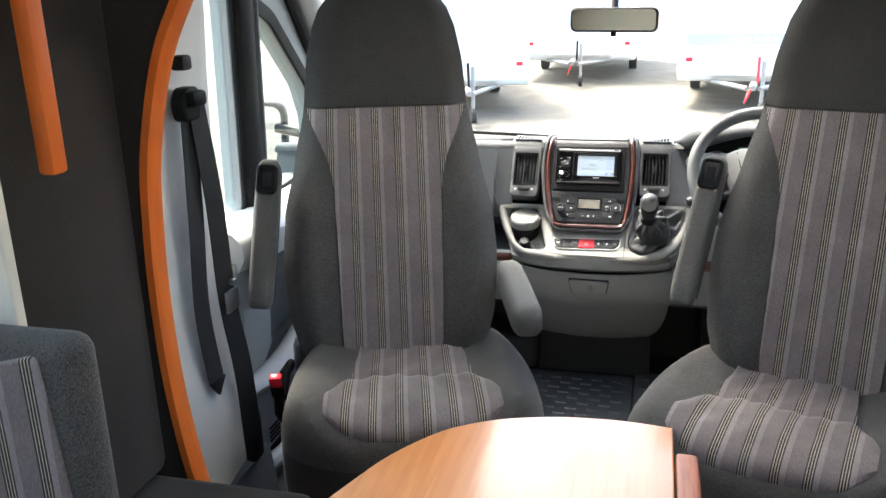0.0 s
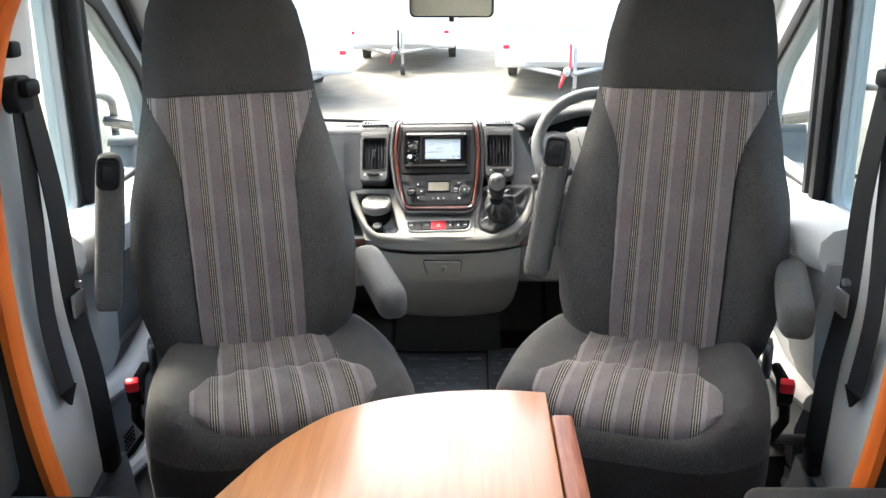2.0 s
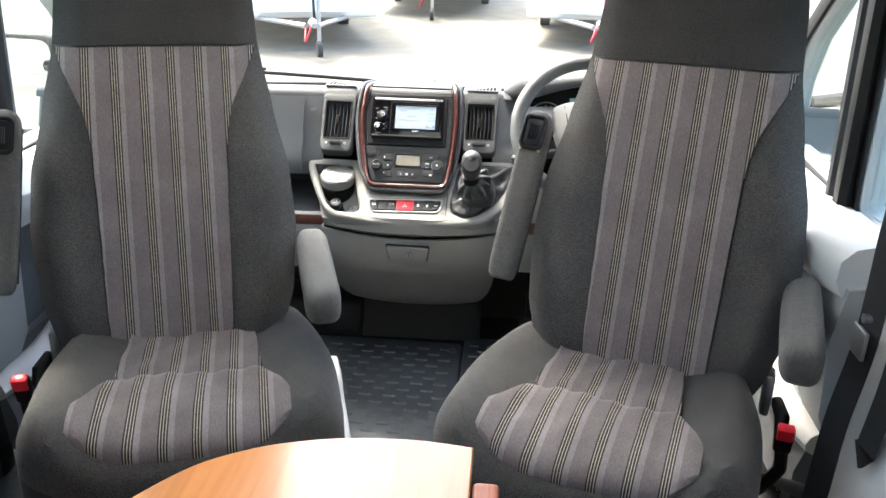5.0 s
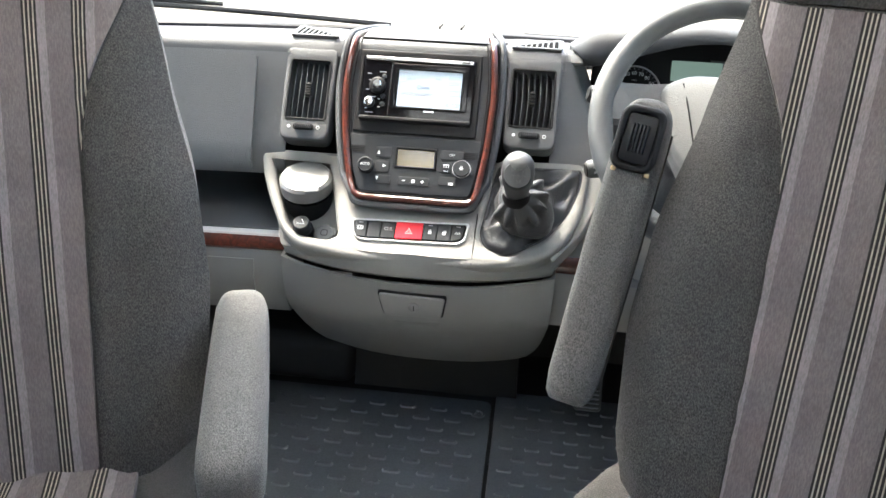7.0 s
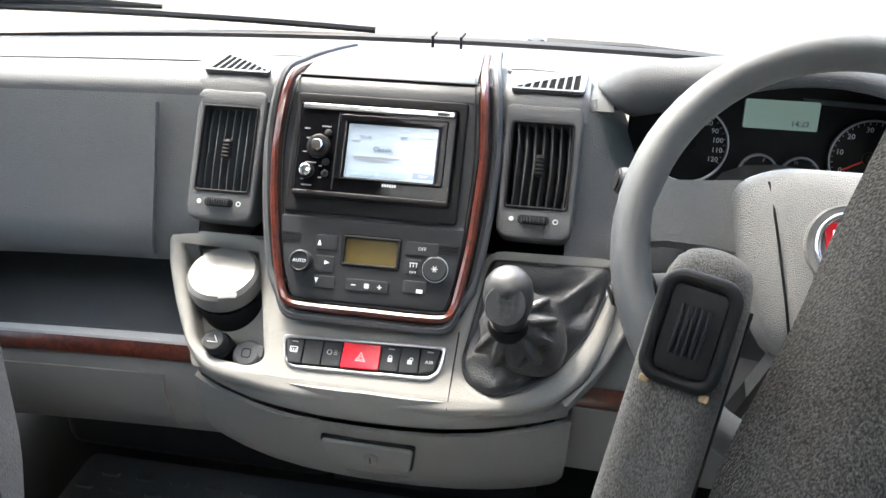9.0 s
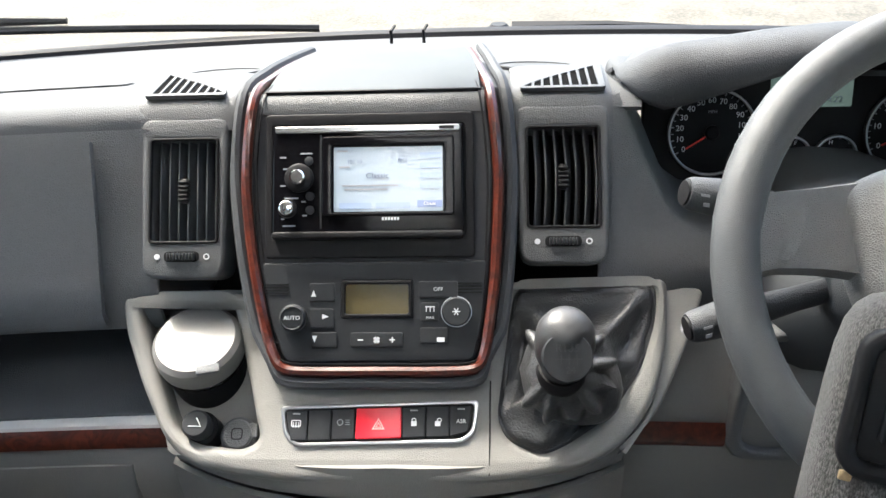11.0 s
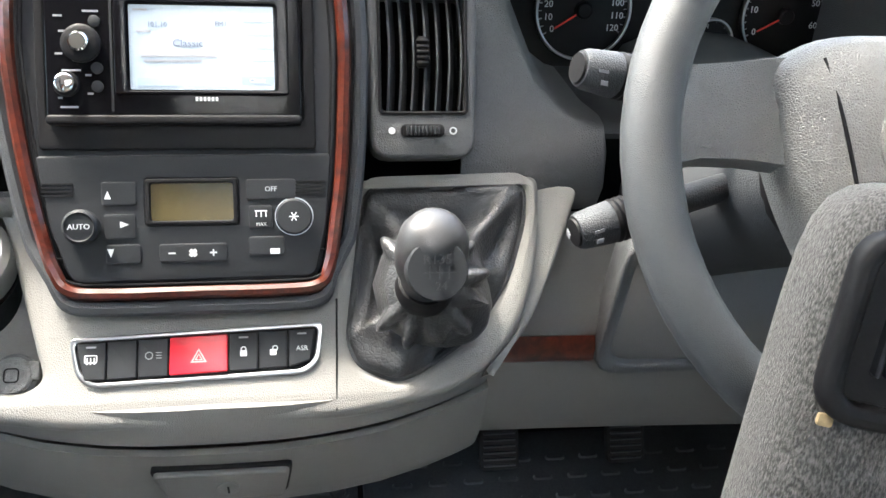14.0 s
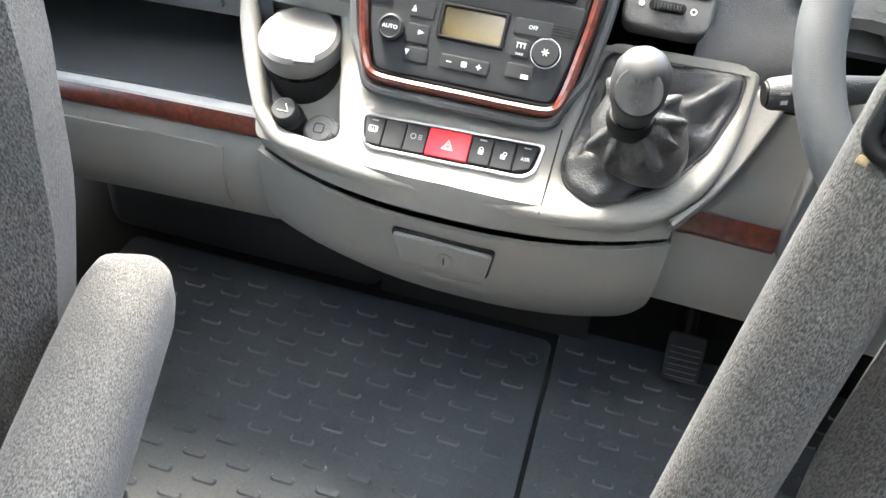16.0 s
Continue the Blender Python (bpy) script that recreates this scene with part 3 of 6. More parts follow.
def cab_door(name, side):
    """Cab door: panel with window openings, divider bar, panes, sill shelf, cloth insert and pull."""
    X = MID - 0.917 if side < 0 else MID + 0.880
    f = lambda d: X - side * d                     # d inwards
    def yz(outs, d0, d1, bev=0.0):
        lo, hi = sorted((f(d0), f(d1)))
        return plate(outs, lo, hi, YZ, bev)
    d = thing(name, "grey plastic cab door with cloth insert, window and quarter light", "door", kind="structure")
    main = rounded([(1.90, 0.70), (2.105, 0.695), (2.135, 1.37), (1.90, 1.40)], 0.03)
    quarter = rounded([(2.225, 0.705), (2.62, 0.72), (2.60, 0.87), (2.55, 0.965), (2.345, 1.15), (2.265, 1.185)], 0.02)
    body = rounded([(1.84, 0.03), (3.06, 0.03), (3.06, 0.70), (2.92, 0.80), (2.32, 1.45), (1.84, 1.46)], 0.02)
    part("panel", yz([body, main, quarter], -0.05, 0.0, 0.004), DOOR_GREY, d)
    bar = [(f(0.012), 2.150, 0.69), (f(0.012), 2.168, 1.0), (f(0.012), 2.190, 1.40)]
    part("divider", tube(bar, 0.036, 8, flat=0.6), BLACK, d, "black window divider bar")
    part("divider_seal", tube([(p[0] - side * 0.006, p[1] + 0.044, p[2]) for p in bar], 0.016, 8), DASH_DARK, d)
    part("window_seal", yz([rounded([(1.885, 0.685), (2.12, 0.68), (2.15, 1.385), (1.885, 1.415)], 0.03), main], 0.001, 0.009, 0.002), BLACK, d)
    part("quarter_seal", yz([rounded([(2.195, 0.69), (2.66, 0.705), (2.635, 0.885), (2.58, 0.99), (2.365, 1.185), (2.235, 1.24)], 0.025), quarter], 0.001, 0.010, 0.002), BLACK, d)
    for o in (main, quarter):
        p = part("pane", yz([o], -0.022, -0.018), GLASS_SIDE, d)
        p.visible_shadow = False
    shelf = [[(f(w), y, z) for w, z in ((0.0, 0.70), (0.03, 0.702), (0.075 + b, 0.692), (0.098 + b, 0.668), (0.100 + b, 0.63), (0.085 + b, 0.60), (0.0, 0.585))] for y, b in ((1.90, 0.0), (1.96, 0.02), (2.1, 0.03), (2.35, 0.02), (2.6, 0.0))]
    part("sill_shelf", grid(shelf, closed=True, caps=True), LIGHT_TRIM, d, "pale moulded sill shelf")
    end = [[(f(w), y, z) for w, z in ((0.0, 0.63), (0.08, 0.62), (0.095, 0.52), (0.085, 0.36), (0.05, 0.28), (0.0, 0.27))] for y in (1.885, 1.93, 1.99, 2.03)]
    part("end_moulding", grid(end, closed=True, caps=True), DOOR_GREY, d)
    part("insert", yz([rounded([(2.02, 0.30), (2.72, 0.34), (2.72, 0.585), (2.02, 0.575)], 0.05)], 0.001, 0.014, 0.004), DOOR_DARK, d, "dark cloth insert")
    pull = smooth_path([(f(0.05), 1.93, 0.27), (f(0.085), 2.06, 0.285), (f(0.09), 2.25, 0.335), (f(0.08), 2.45, 0.40), (f(0.03), 2.60, 0.47)], 5)
    part("pull", tube(pull, 0.034, 10, flat=0.8), LIGHT_TRIM, d, "pale curved door pull")
    pocket = [[(f(w), y, z) for w, z in ((0.0, 0.28), (0.07, 0.27), (0.09, 0.20), (0.085, 0.09), (0.0, 0.06))] for y in (1.93, 2.1, 2.5, 2.75)]
    part("pocket", grid(pocket, closed=True, caps=True), DASH, d)
    sp = frame_m((f(0.09), 2.0, 0.13), (0, 1, 0), (0, 0, 1), (-side, 0, 0))
    grille = B()
    for i in range(5):
        for j in range(4):
            box((-0.03 + 0.012 * i, -0.02 + 0.012 * j, 0.002), (0.006, 0.006, 0.004), 0, 1, sp, grille)
    part("speaker_grille", grille, BLACK, d, smooth=0)
    part("lower_bar", tube([(f(0.06), 1.87, 0.045), (f(0.10), 2.02, 0.05), (f(0.10), 2.3, 0.06)], 0.022, 8), LIGHT_TRIM, d)
    part("sill_plate", box((f(0.05), 2.2, 0.02), (0.1, 0.8, 0.03), 0.006), RUBBER, d)
    return d


cab_door("door_1", -1)
cab_door("door_2", 1)

# centre pillars with belts
for side in (-1, 1):
    X = lambda w: MID + side * w
    rows = []
    for z, w0, w1, y1 in ((0.0, 0.785, 0.83, 1.83), (0.2, 0.775, 0.825, 1.85), (0.36, 0.788, 0.83, 1.86), (0.47, 0.805, 0.84, 1.865), (0.6, 0.815, 0.845, 1.87), (0.85, 0.81, 0.85, 1.885), (1.05, 0.795, 0.85, 1.90), (1.25, 0.765, 0.84, 1.905), (1.47, 0.70, 0.80, 1.90)):
        rows.append([(X(w0 - 0.01), 1.418, z), (X(w0), 1.52, z), (X(w0 + 0.005), 1.66, z), (X(w0 + 0.02), 1.78, z), (X(w1), y1 - 0.02, z), (X(w1 + 0.03), y1, z), (X(0.95), y1, z), (X(0.95), 1.418, z)])
    pil = tagged(part("pillar_centre", grid(rows, closed=True, caps=True), LIGHT_TRIM), "pale grey plastic centre pillar trim", "pillar", kind="structure")
    belt = thing("seat_belt", "black seat belt hanging on the pale pillar", "seat belt", "cab seat belts")
    ay, az = 1.655, 1.035
    gm = frame_m((X(0.785), ay, az), (0, 1, 0), (0, 0, 1), (-side, 0, 0))
    part("guide", plate([rounded([(-0.03, -0.035), (0.03, -0.035), (0.04, 0.0), (0.022, 0.03), (-0.022, 0.03), (-0.04, 0.0)], 0.012)], 0.0, 0.03, gm, 0.006), BLACK, belt)
    part("guide_cap", box((0, 0, 0), (0.05, 0.03, 0.024), 0.008, 2, gm @ at(0, 0.008, 0.035)), BLACK, belt)
    part("height_knob", box((0, 0.075, 0.012), (0.034, 0.028, 0.03), 0.006, 2, gm), BLACK, belt)
    def strap(pts, w, nm, twist):
        ps = smooth_path(pts, 6)
        rows = []
        n = len(ps)
        for i, p in enumerate(ps):
            t = i / (n - 1)
            a = twist[0] + (twist[1] - twist[0]) * t
            dv = Vector((math.sin(a) * -side, math.cos(a), 0)) * (w / 2)
            nn = Vector((math.cos(a), math.sin(a) * side, 0)) * 0.0012
            rows.append([p - dv - nn, p + dv - nn, p + dv + nn, p - dv + nn])
        return part(nm, grid(rows, closed=True, caps=True), WEB, belt)
    strap([(X(0.765), ay - 0.008, az), (X(0.778), 1.652, 0.80), (X(0.79), 1.655, 0.60), (X(0.785), 1.672, 0.43)], 0.046, "webbing", (0.1, 0.2))
    strap([(X(0.758), ay + 0.01, az), (X(0.755), 1.69, 0.83), (X(0.778), 1.74, 0.60), (X(0.772), 1.765, 0.42), (X(0.775), 1.785, 0.215)], 0.046, "webbing", (0.2, 0.6))
    part("strap_end", plate([[(-0.03, 0.0), (0.03, 0.0), (0.0, -0.035)]], 0, 0.008, frame_m((X(0.787), 1.672, 0.435), (0, 1, 0), (0, 0, 1), (-side, 0, 0)), 0.001), BLACK, belt)
    part("tongue", box((X(0.768), 1.742, 0.595), (0.008, 0.05, 0.05), 0.003), SATIN, belt, "steel belt tongue")
    part("stop_button", lathe([(0.008, 0), (0.008, 0.012)], 10, Matrix.Translation((X(0.763), 1.735, 0.64)) @ Matrix.Rotation(radians(90), 4, "Y")), SATIN, belt)
    part("anchor", box((X(0.775), 1.787, 0.205), (0.03, 0.05, 0.06), 0.01), BLACK, belt)
    skirt = [[(X(w), y, z) for w, z in ((0.755, 0.0), (0.765, 0.10), (0.775, 0.17), (0.82, 0.18))] for y in (1.60, 1.75, 1.86)]
    part("kick_panel", grid(skirt, thick=0.004), DOOR_DARK, pil)

# ---- dashboard ----
dash = thing("dashboard", "grey moulded van dashboard with walnut trim strips", "dashboard")


def dash_prof(tab, x0, x1, n=14, bend=0.03):
    rows = []
    for k in range(n + 1):
        x = x0 + (x1 - x0) * k / n
        q = ((x - MID) / 0.9) ** 2
        rows.append([(x, y - bend * q * 1.0, z) for y, z in tab])
    return rows


top = [(3.09, 0.717), (3.02, 0.724), (2.93, 0.742), (2.84, 0.760), (2.74, 0.778), (2.68, 0.790), (2.64, 0.797), (2.618, 0.796), (2.606, 0.788), (2.602, 0.775)]
part("top_pad", grid(dash_prof(top[:5], LW + 0.003, RW - 0.003, 20, 0.10), thick=0.006), TOP_PAD, dash)
part("top_pad_inner", grid([[(x, y - 0.10 * ((x - MID) / 0.9) ** 2, z) for y, z in top[4:9]] for x in (0.224, 0.240, 0.258)], thick=0.006), TOP_PAD, dash)
part("top_pad_left", grid(dash_prof(top[4:], LW + 0.003, 0.232, 14, 0.10), thick=0.006), TOP_PAD, dash)


def side_pad(x0, x1, n, low=False):
    """Dash corner beyond the instruments: top lip rolling over into the front face."""
    tops, fronts = [], []
    for k in range(n + 1):
        x = x0 + (x1 - x0) * k / n
        q = ((x - MID) / 0.9) ** 2
        yb, f = 2.74 - 0.10 * q, 2.606 - 0.02 * q
        tops.append([(x, yb + 0.004, 0.7775), (x, yb + (f - yb) * 0.35, 0.790), (x, yb + (f - yb) * 0.7, 0.799), (x, f + 0.010, 0.799), (x, f, 0.790), (x, f - 0.004, 0.778)])
        fronts.append([(x, f - 0.004, 0.778), (x, f - 0.012, 0.74), (x, f - 0.030, 0.70), (x, f - 0.055, 0.65), (x, f - 0.066, 0.62), (x, f - 0.05, 0.60)][3 if low else 0:])
    if not low:
        part("top_pad", grid(tops, thick=0.006), TOP_PAD, dash)
    part("driver_pad", grid(fronts, thick=0.006), DASH, dash)


side_pad(0.600, 0.702, 6)
side_pad(0.700, 0.786, 4, True)
side_pad(0.784, RW - 0.003, 5)
# Dark strip: shade of the gap at the dash corner, as colour.
part("shade_strip", tube(smooth_path([Vector(p) for p in ((0.598, 2.65, 0.806), (0.632, 2.612, 0.802), (0.664, 2.596, 0.792), (0.684, 2.591, 0.770), (0.694, 2.580, 0.735), (0.700, 2.565, 0.70), (0.702, 2.545, 0.66))], 5), 0.007, 10), DASH_DARK, dash, "dark curved strip standing in for a shaded gap")
part("top_groove", grid(dash_prof([(2.745, 0.7795), (2.735, 0.7825), (2.728, 0.7825), (2.722, 0.7835)], LW + 0.01, -0.28, 8, 0.10)), DASH_DARK, dash)
front = [(2.602, 0.778), (2.592, 0.755), (2.570, 0.70), (2.545, 0.65), (2.532, 0.615), (2.535, 0.598), (2.56, 0.594)]
part("front_pad", grid(dash_prof(front, LW + 0.003, -0.215, 10, 0.08), thick=0.006), DASH, dash)
gb = [(2.590, 0.772), (2.576, 0.74), (2.556, 0.69), (2.535, 0.645), (2.524, 0.618), (2.526, 0.606)]
part("glovebox_lid", grid(dash_prof(gb, -0.86, -0.268, 10, 0.08), thick=0.008), DASH, dash, "grey glovebox lid")
part("lid_seam", grid(dash_prof([(2.5415, 0.664), (2.5385, 0.659)], -0.86, -0.29, 8, 0.08), thick=0.0015), DASH_DARK, dash)
shelf = [(2.56, 0.593), (2.74, 0.588), (2.765, 0.57), (2.765, 0.53), (2.74, 0.505), (2.55, 0.496), (2.497, 0.499)]
part("shelf", grid(dash_prof(shelf, LW + 0.003, -0.19, 8, 0.06), thick=0.006), DASH, dash, "open grey storage shelf")
part("shelf_lip", grid(dash_prof([(2.53, 0.500), (2.497, 0.503), (2.486, 0.499), (2.484, 0.494)], LW + 0.003, -0.20, 8, 0.05), thick=0.005), LIGHT_TRIM, dash)
part("wood_strip", grid(dash_prof([(2.486, 0.494), (2.479, 0.487), (2.478, 0.480), (2.484, 0.474)], LW + 0.003, -0.205, 8, 0.05), thick=0.004), BURL, dash, "glossy walnut trim strip")
low = [(2.487, 0.473), (2.478, 0.462), (2.474, 0.43), (2.480, 0.385), (2.50, 0.352), (2.56, 0.335), (2.66, 0.33)]
part("lower_panel", grid(dash_prof(low, LW + 0.003, -0.21, 8, 0.05), thick=0.006), DRAWER, dash, "grey lower glovebox panel")
part("lower_lid", grid(dash_prof([(2.474, 0.458), (2.468, 0.43), (2.472, 0.395), (2.486, 0.372)], -0.80, -0.26, 8, 0.05), thick=0.006), DRAWER, dash)
part("lower_latch", box((-0.40, 2.464, 0.425), (0.11, 0.012, 0.028), 0.006, 3), DASH, dash)
foot = [(2.66, 0.332), (2.80, 0.30), (2.93, 0.22), (2.97, 0.08), (2.95, 0.0)]
part("firewall", grid(dash_prof(foot, LW + 0.003, RW - 0.003, 12, 0.0), thick=0.01), RUBBER, dash, "black carpeted firewall")
part("tunnel", grid([[(x, y, z) for x, z in ((-0.16, 0.005), (-0.15, 0.20), (-0.12, 0.27), (0.0, 0.29), (0.14, 0.27), (0.19, 0.20), (0.20, 0.005))] for y in (2.76, 2.82, 2.95)], closed=True, caps=True), RUBBER, dash)
part("foot_ledge", box((-0.42, 2.84, 0.06), (0.52, 0.18, 0.12), 0.03, 3), RUBBER, dash)
# driver's side
crow = []
for z, xe, ye in ((0.797, 0.238, 2.612), (0.790, 0.243, 2.604), (0.768, 0.250, 2.599), (0.745, 0.260, 2.593), (0.725, 0.270, 2.586), (0.700, 0.283, 2.577), (0.684, 0.298, 2.570), (0.672, 0.316, 2.565), (0.665, 0.345, 2.560), (0.650, 0.347, 2.550), (0.620, 0.347, 2.540), (0.598, 0.346, 2.545)):
    yf = 2.586 + 0.574 * (z - 0.789) / 0.819 + 0.016
    xin = max(0.264 + (0.77 - z) * 0.45, xe + 0.004)
    yf = max(yf, ye - 0.012)
    row = [(0.218 + (xe - 0.004 - 0.218) * u, yf + (ye - yf) * u ** 1.5, z) for u in (0, 0.3, 0.6, 0.85, 1.0)]
    row += [(xe, ye + 0.004, z), (xe + 0.003, ye + 0.016, z - 0.001), (xe + (xin - xe) * 0.5 + 0.003, ye + 0.06, z - 0.003), (xin, 2.735, z - 0.006)]
    crow.append(row)
part("driver_pad", grid(crow, thick=0.005), DASH, dash, smooth=70)

# Added black filler: blocks stray light through gaps below the instruments.
part("gap_filler", box((0.62, 2.70, 0.50), (0.86, 0.02, 0.34), 0.004), BLACK, dash)

part("driver_lower", grid(dash_prof([(2.54, 0.60), (2.53, 0.56), (2.505, 0.53), (2.495, 0.50), (2.49, 0.465), (2.485, 0.42), (2.50, 0.37), (2.56, 0.34), (2.66, 0.33)], 0.225, RW - 0.003, 10, 0.05), thick=0.006), DRAWER, dash)
part("wood_strip", grid(dash_prof([(2.490, 0.499), (2.484, 0.490), (2.483, 0.480), (2.487, 0.474)], 0.24, 0.345, 4, 0.05), thick=0.004), BURL, dash, "glossy walnut trim strip")
part("knee_pocket", plate([rounded([(0.345, 0.46), (0.60, 0.46), (0.60, 0.62), (0.35, 0.62)], 0.03), rounded([(0.358, 0.472), (0.588, 0.472), (0.588, 0.61), (0.362, 0.61)], 0.025)], -2.50, -2.47, XZ, 0.004), DASH, dash)

# Black backing added behind the centre stack against light leaking in.
part("stack_filler", box((-0.01, 2.655, 0.56), (0.50, 0.03, 0.42), 0.004), BLACK, dash)

# binnacle hood
def along(tab, x):
    for (x0, z0), (x1, z1) in zip(tab, tab[1:]):
        if x <= x1:
            return z0 + (z1 - z0) * max(0.0, (x - x0) / (x1 - x0))
    return tab[-1][1]


HOOD_LOW = [(0.229, 0.800), (0.235, 0.795), (0.245, 0.789), (0.268, 0.785), (0.30, 0.793), (0.324, 0.801), (0.37, 0.816), (0.418, 0.828), (0.468, 0.832), (0.52, 0.825), (0.57, 0.808), (0.60, 0.793), (0.622, 0.781)]
HOOD_TOP = [(0.229, 0.806), (0.235, 0.818), (0.252, 0.832), (0.286, 0.842), (0.331, 0.847), (0.377, 0.853), (0.43, 0.858), (0.49, 0.855), (0.55, 0.840), (0.59, 0.819), (0.612, 0.804), (0.622, 0.786)]
rows = []
for x in (0.229, 0.232, 0.237, 0.245, 0.256, 0.27, 0.285, 0.305, 0.33, 0.355, 0.38, 0.405, 0.43, 0.455, 0.48, 0.505, 0.53, 0.555, 0.575, 0.59, 0.602, 0.611, 0.617, 0.622):
    lo, hi = along(HOOD_LOW, x), along(HOOD_TOP, x)
    a = abs(2 * (x - 0.229) / 0.393 - 1)
    e = min(1.0, (x - 0.229) / 0.045, (0.622 - x) / 0.035)
    yb = 2.588 + 0.022 * a ** 10
    d, mid = hi - lo, (hi + lo) / 2
    lerp = lambda p, q: p + (q - p) * e
    x = 0.238 + (x - 0.229) * (0.384 / 0.393)
    cap_k = math.sqrt(max(0.0, 1 - (1 - e) ** 2)) if e > 0 else 0.02
    lo, hi, yb = mid - (mid - lo) * cap_k, mid + (hi - mid) * cap_k, yb + 0.035 * (1 - cap_k)
    d = hi - lo
    rows.append([(x, lerp(2.665, 2.725), lerp(mid - 0.002, lo - 0.008)), (x, yb + 0.022, lo + 0.001), (x, yb + 0.008, lo), (x, yb + 0.001, lo + 0.14 * d), (x, yb, lo + 0.4 * d), (x, yb + 0.005, lo + 0.72 * d), (x, yb + 0.018, lo + 0.93 * d), (x, yb + 0.036, hi), (x, lerp(2.672, 2.685), lerp(mid, hi - 0.020)), (x, lerp(2.70, 2.76), lerp(0.790, min(0.798, hi - 0.034))), (x, lerp(2.72, 2.83), lerp(0.778, 0.757))])
part("binnacle_hood", grid(rows, closed=True, caps=True), DASH_DARK, dash, "dark grey instrument hood", smooth=60)
part("binnacle_cheek", grid([[(0.612, 2.606, 0.795), (0.612, 2.66, 0.785), (0.608, 2.74, 0.775)], [(0.610, 2.598, 0.75), (0.608, 2.66, 0.745), (0.60, 2.735, 0.74)], [(0.612, 2.578, 0.70), (0.606, 2.64, 0.69), (0.595, 2.72, 0.672)], [(0.612, 2.545, 0.645), (0.60, 2.61, 0.64), (0.58, 2.69, 0.645)]], thick=0.006), DASH, dash, smooth=70)
part("binnacle_floor", grid([[(x, 2.566, 0.661), (x, 2.62, 0.665), (x, 2.71, 0.665)] for x in (0.31, 0.40, 0.5, 0.61)], thick=0.006), DASH_DARK, dash)

part("hood_base", box((0.264, 2.690, 0.784), (0.052, 0.08, 0.030), 0.012, 3), DASH_DARK, dash)

# ---- centre stack ----
stack = thing("centre_stack", "grey centre stack framed by glossy walnut trim", "centre stack")
o = rounded([(-0.126, 0.03), (-0.129, -0.05), (-0.117, -0.15), (-0.094, -0.246), (0.112, -0.247), (0.130, -0.16), (0.135, -0.05), (0.128, 0.03)], [0.01, 0.02, 0.02, 0.03, 0.03, 0.02, 0.02, 0.01])
part("surround", plate([o], -0.06, -0.006, SM, 0.006), BLACK, stack, "black surround")
inner = rounded([(-0.104, 0.022), (-0.111, -0.05), (-0.101, -0.15), (-0.079, -0.232), (0.100, -0.232), (0.113, -0.15), (0.118, -0.05), (0.111, 0.022)], [0.004, 0.02, 0.02, 0.015, 0.015, 0.02, 0.02, 0.004])
part("fascia", plate([inner], -0.03, 0.0, SM, 0.003), STACK, stack)
tpath = [(-0.082, 2.80, 0.782), (-0.092, 2.72, 0.797), (-0.102, 2.65, 0.806)]
tpath = [Vector(p) for p in tpath] + [SM @ Vector((x, v, 0.002)) for x, v in ((-0.1085, 0.018), (-0.115, -0.05), (-0.112, -0.10), (-0.105, -0.15), (-0.096, -0.195), (-0.088, -0.222), (-0.078, -0.235), (-0.05, -0.2375), (0.01, -0.2375), (0.07, -0.2375), (0.099, -0.235), (0.1075, -0.222), (0.113, -0.19), (0.118, -0.15), (0.121, -0.10), (0.122, -0.05), (0.116, 0.018))] + [Vector((0.108, 2.65, 0.806)), Vector((0.100, 2.72, 0.797)), Vector((0.092, 2.80, 0.782))]
tw = smooth_path(tpath, 4)
part("wood_trim", tube(tw, 0.0050, 8), BURL, stack, "glossy walnut trim band")
part("bright_line", tube([p + Vector((0.0, -0.001, 0.0)) + (Vector((0.010 if p.x < 0 else -0.010, 0, 0)) if p.z > 0.615 else Vector((0, 0.004, 0.006))) for p in tw], 0.0010, 6), BLACK, stack)
part("outer_line", tube([p + (Vector((-0.013 if p.x < 0 else 0.013, 0.012, 0)) if p.z > 0.615 else Vector((0, -0.004, -0.011))) for p in tw], 0.0058, 8), DASH_DARK, stack)
tl = [[(x * w, y, z) for x in (-0.098, -0.05, 0.0, 0.055, 0.106)] for w, y, z in ((1.0, 2.604, 0.8095), (0.975, 2.65, 0.811), (0.91, 2.72, 0.803), (0.82, 2.80, 0.787))]
part("top_lid", grid(tl, thick=0.02), LID, stack, "bluish grey top lid of the stack")
part("lid_gap", box((0.004, 2.6035, 0.808), (0.205, 0.004, 0.004), 0.001), BLACK, stack)
# Paler plastic than the fascia below: light on the brow, put into colour.
part("brow", grid([[(x, 2.586 + 0.574 * v - 0.819 * nn, 0.789 + 0.819 * v + 0.574 * nn) for v, nn in ((0.004, 0.001), (0.012, 0.002), (0.020, 0.0), (0.025, -0.004))] for x in (-0.104, 0.0, 0.11)], thick=0.004), VENT, stack)
for px in (-0.02, 0.025):
    part("cowl_clip", tube([(px, 2.985, 0.735), (px, 2.987, 0.752), (px + 0.004, 3.0, 0.755)], 0.0025, 6), BLACK, stack)

# radio
radio = thing("car_radio", "double-height black car radio with a lit pale-blue screen", "car radio")
part("recess_frame", plate([rrect(0.002, -0.065, 0.196, 0.136, 0.004), rrect(0.001, -0.060, 0.180, 0.104, 0.003)], -0.002, 0.005, SM, 0.0015), BLACK, radio)
part("bezel", plate([rrect(0.001, -0.060, 0.178, 0.102, 0.003)], -0.004, 0.010, SM, 0.002), GLOSS, radio, "gloss black bezel")
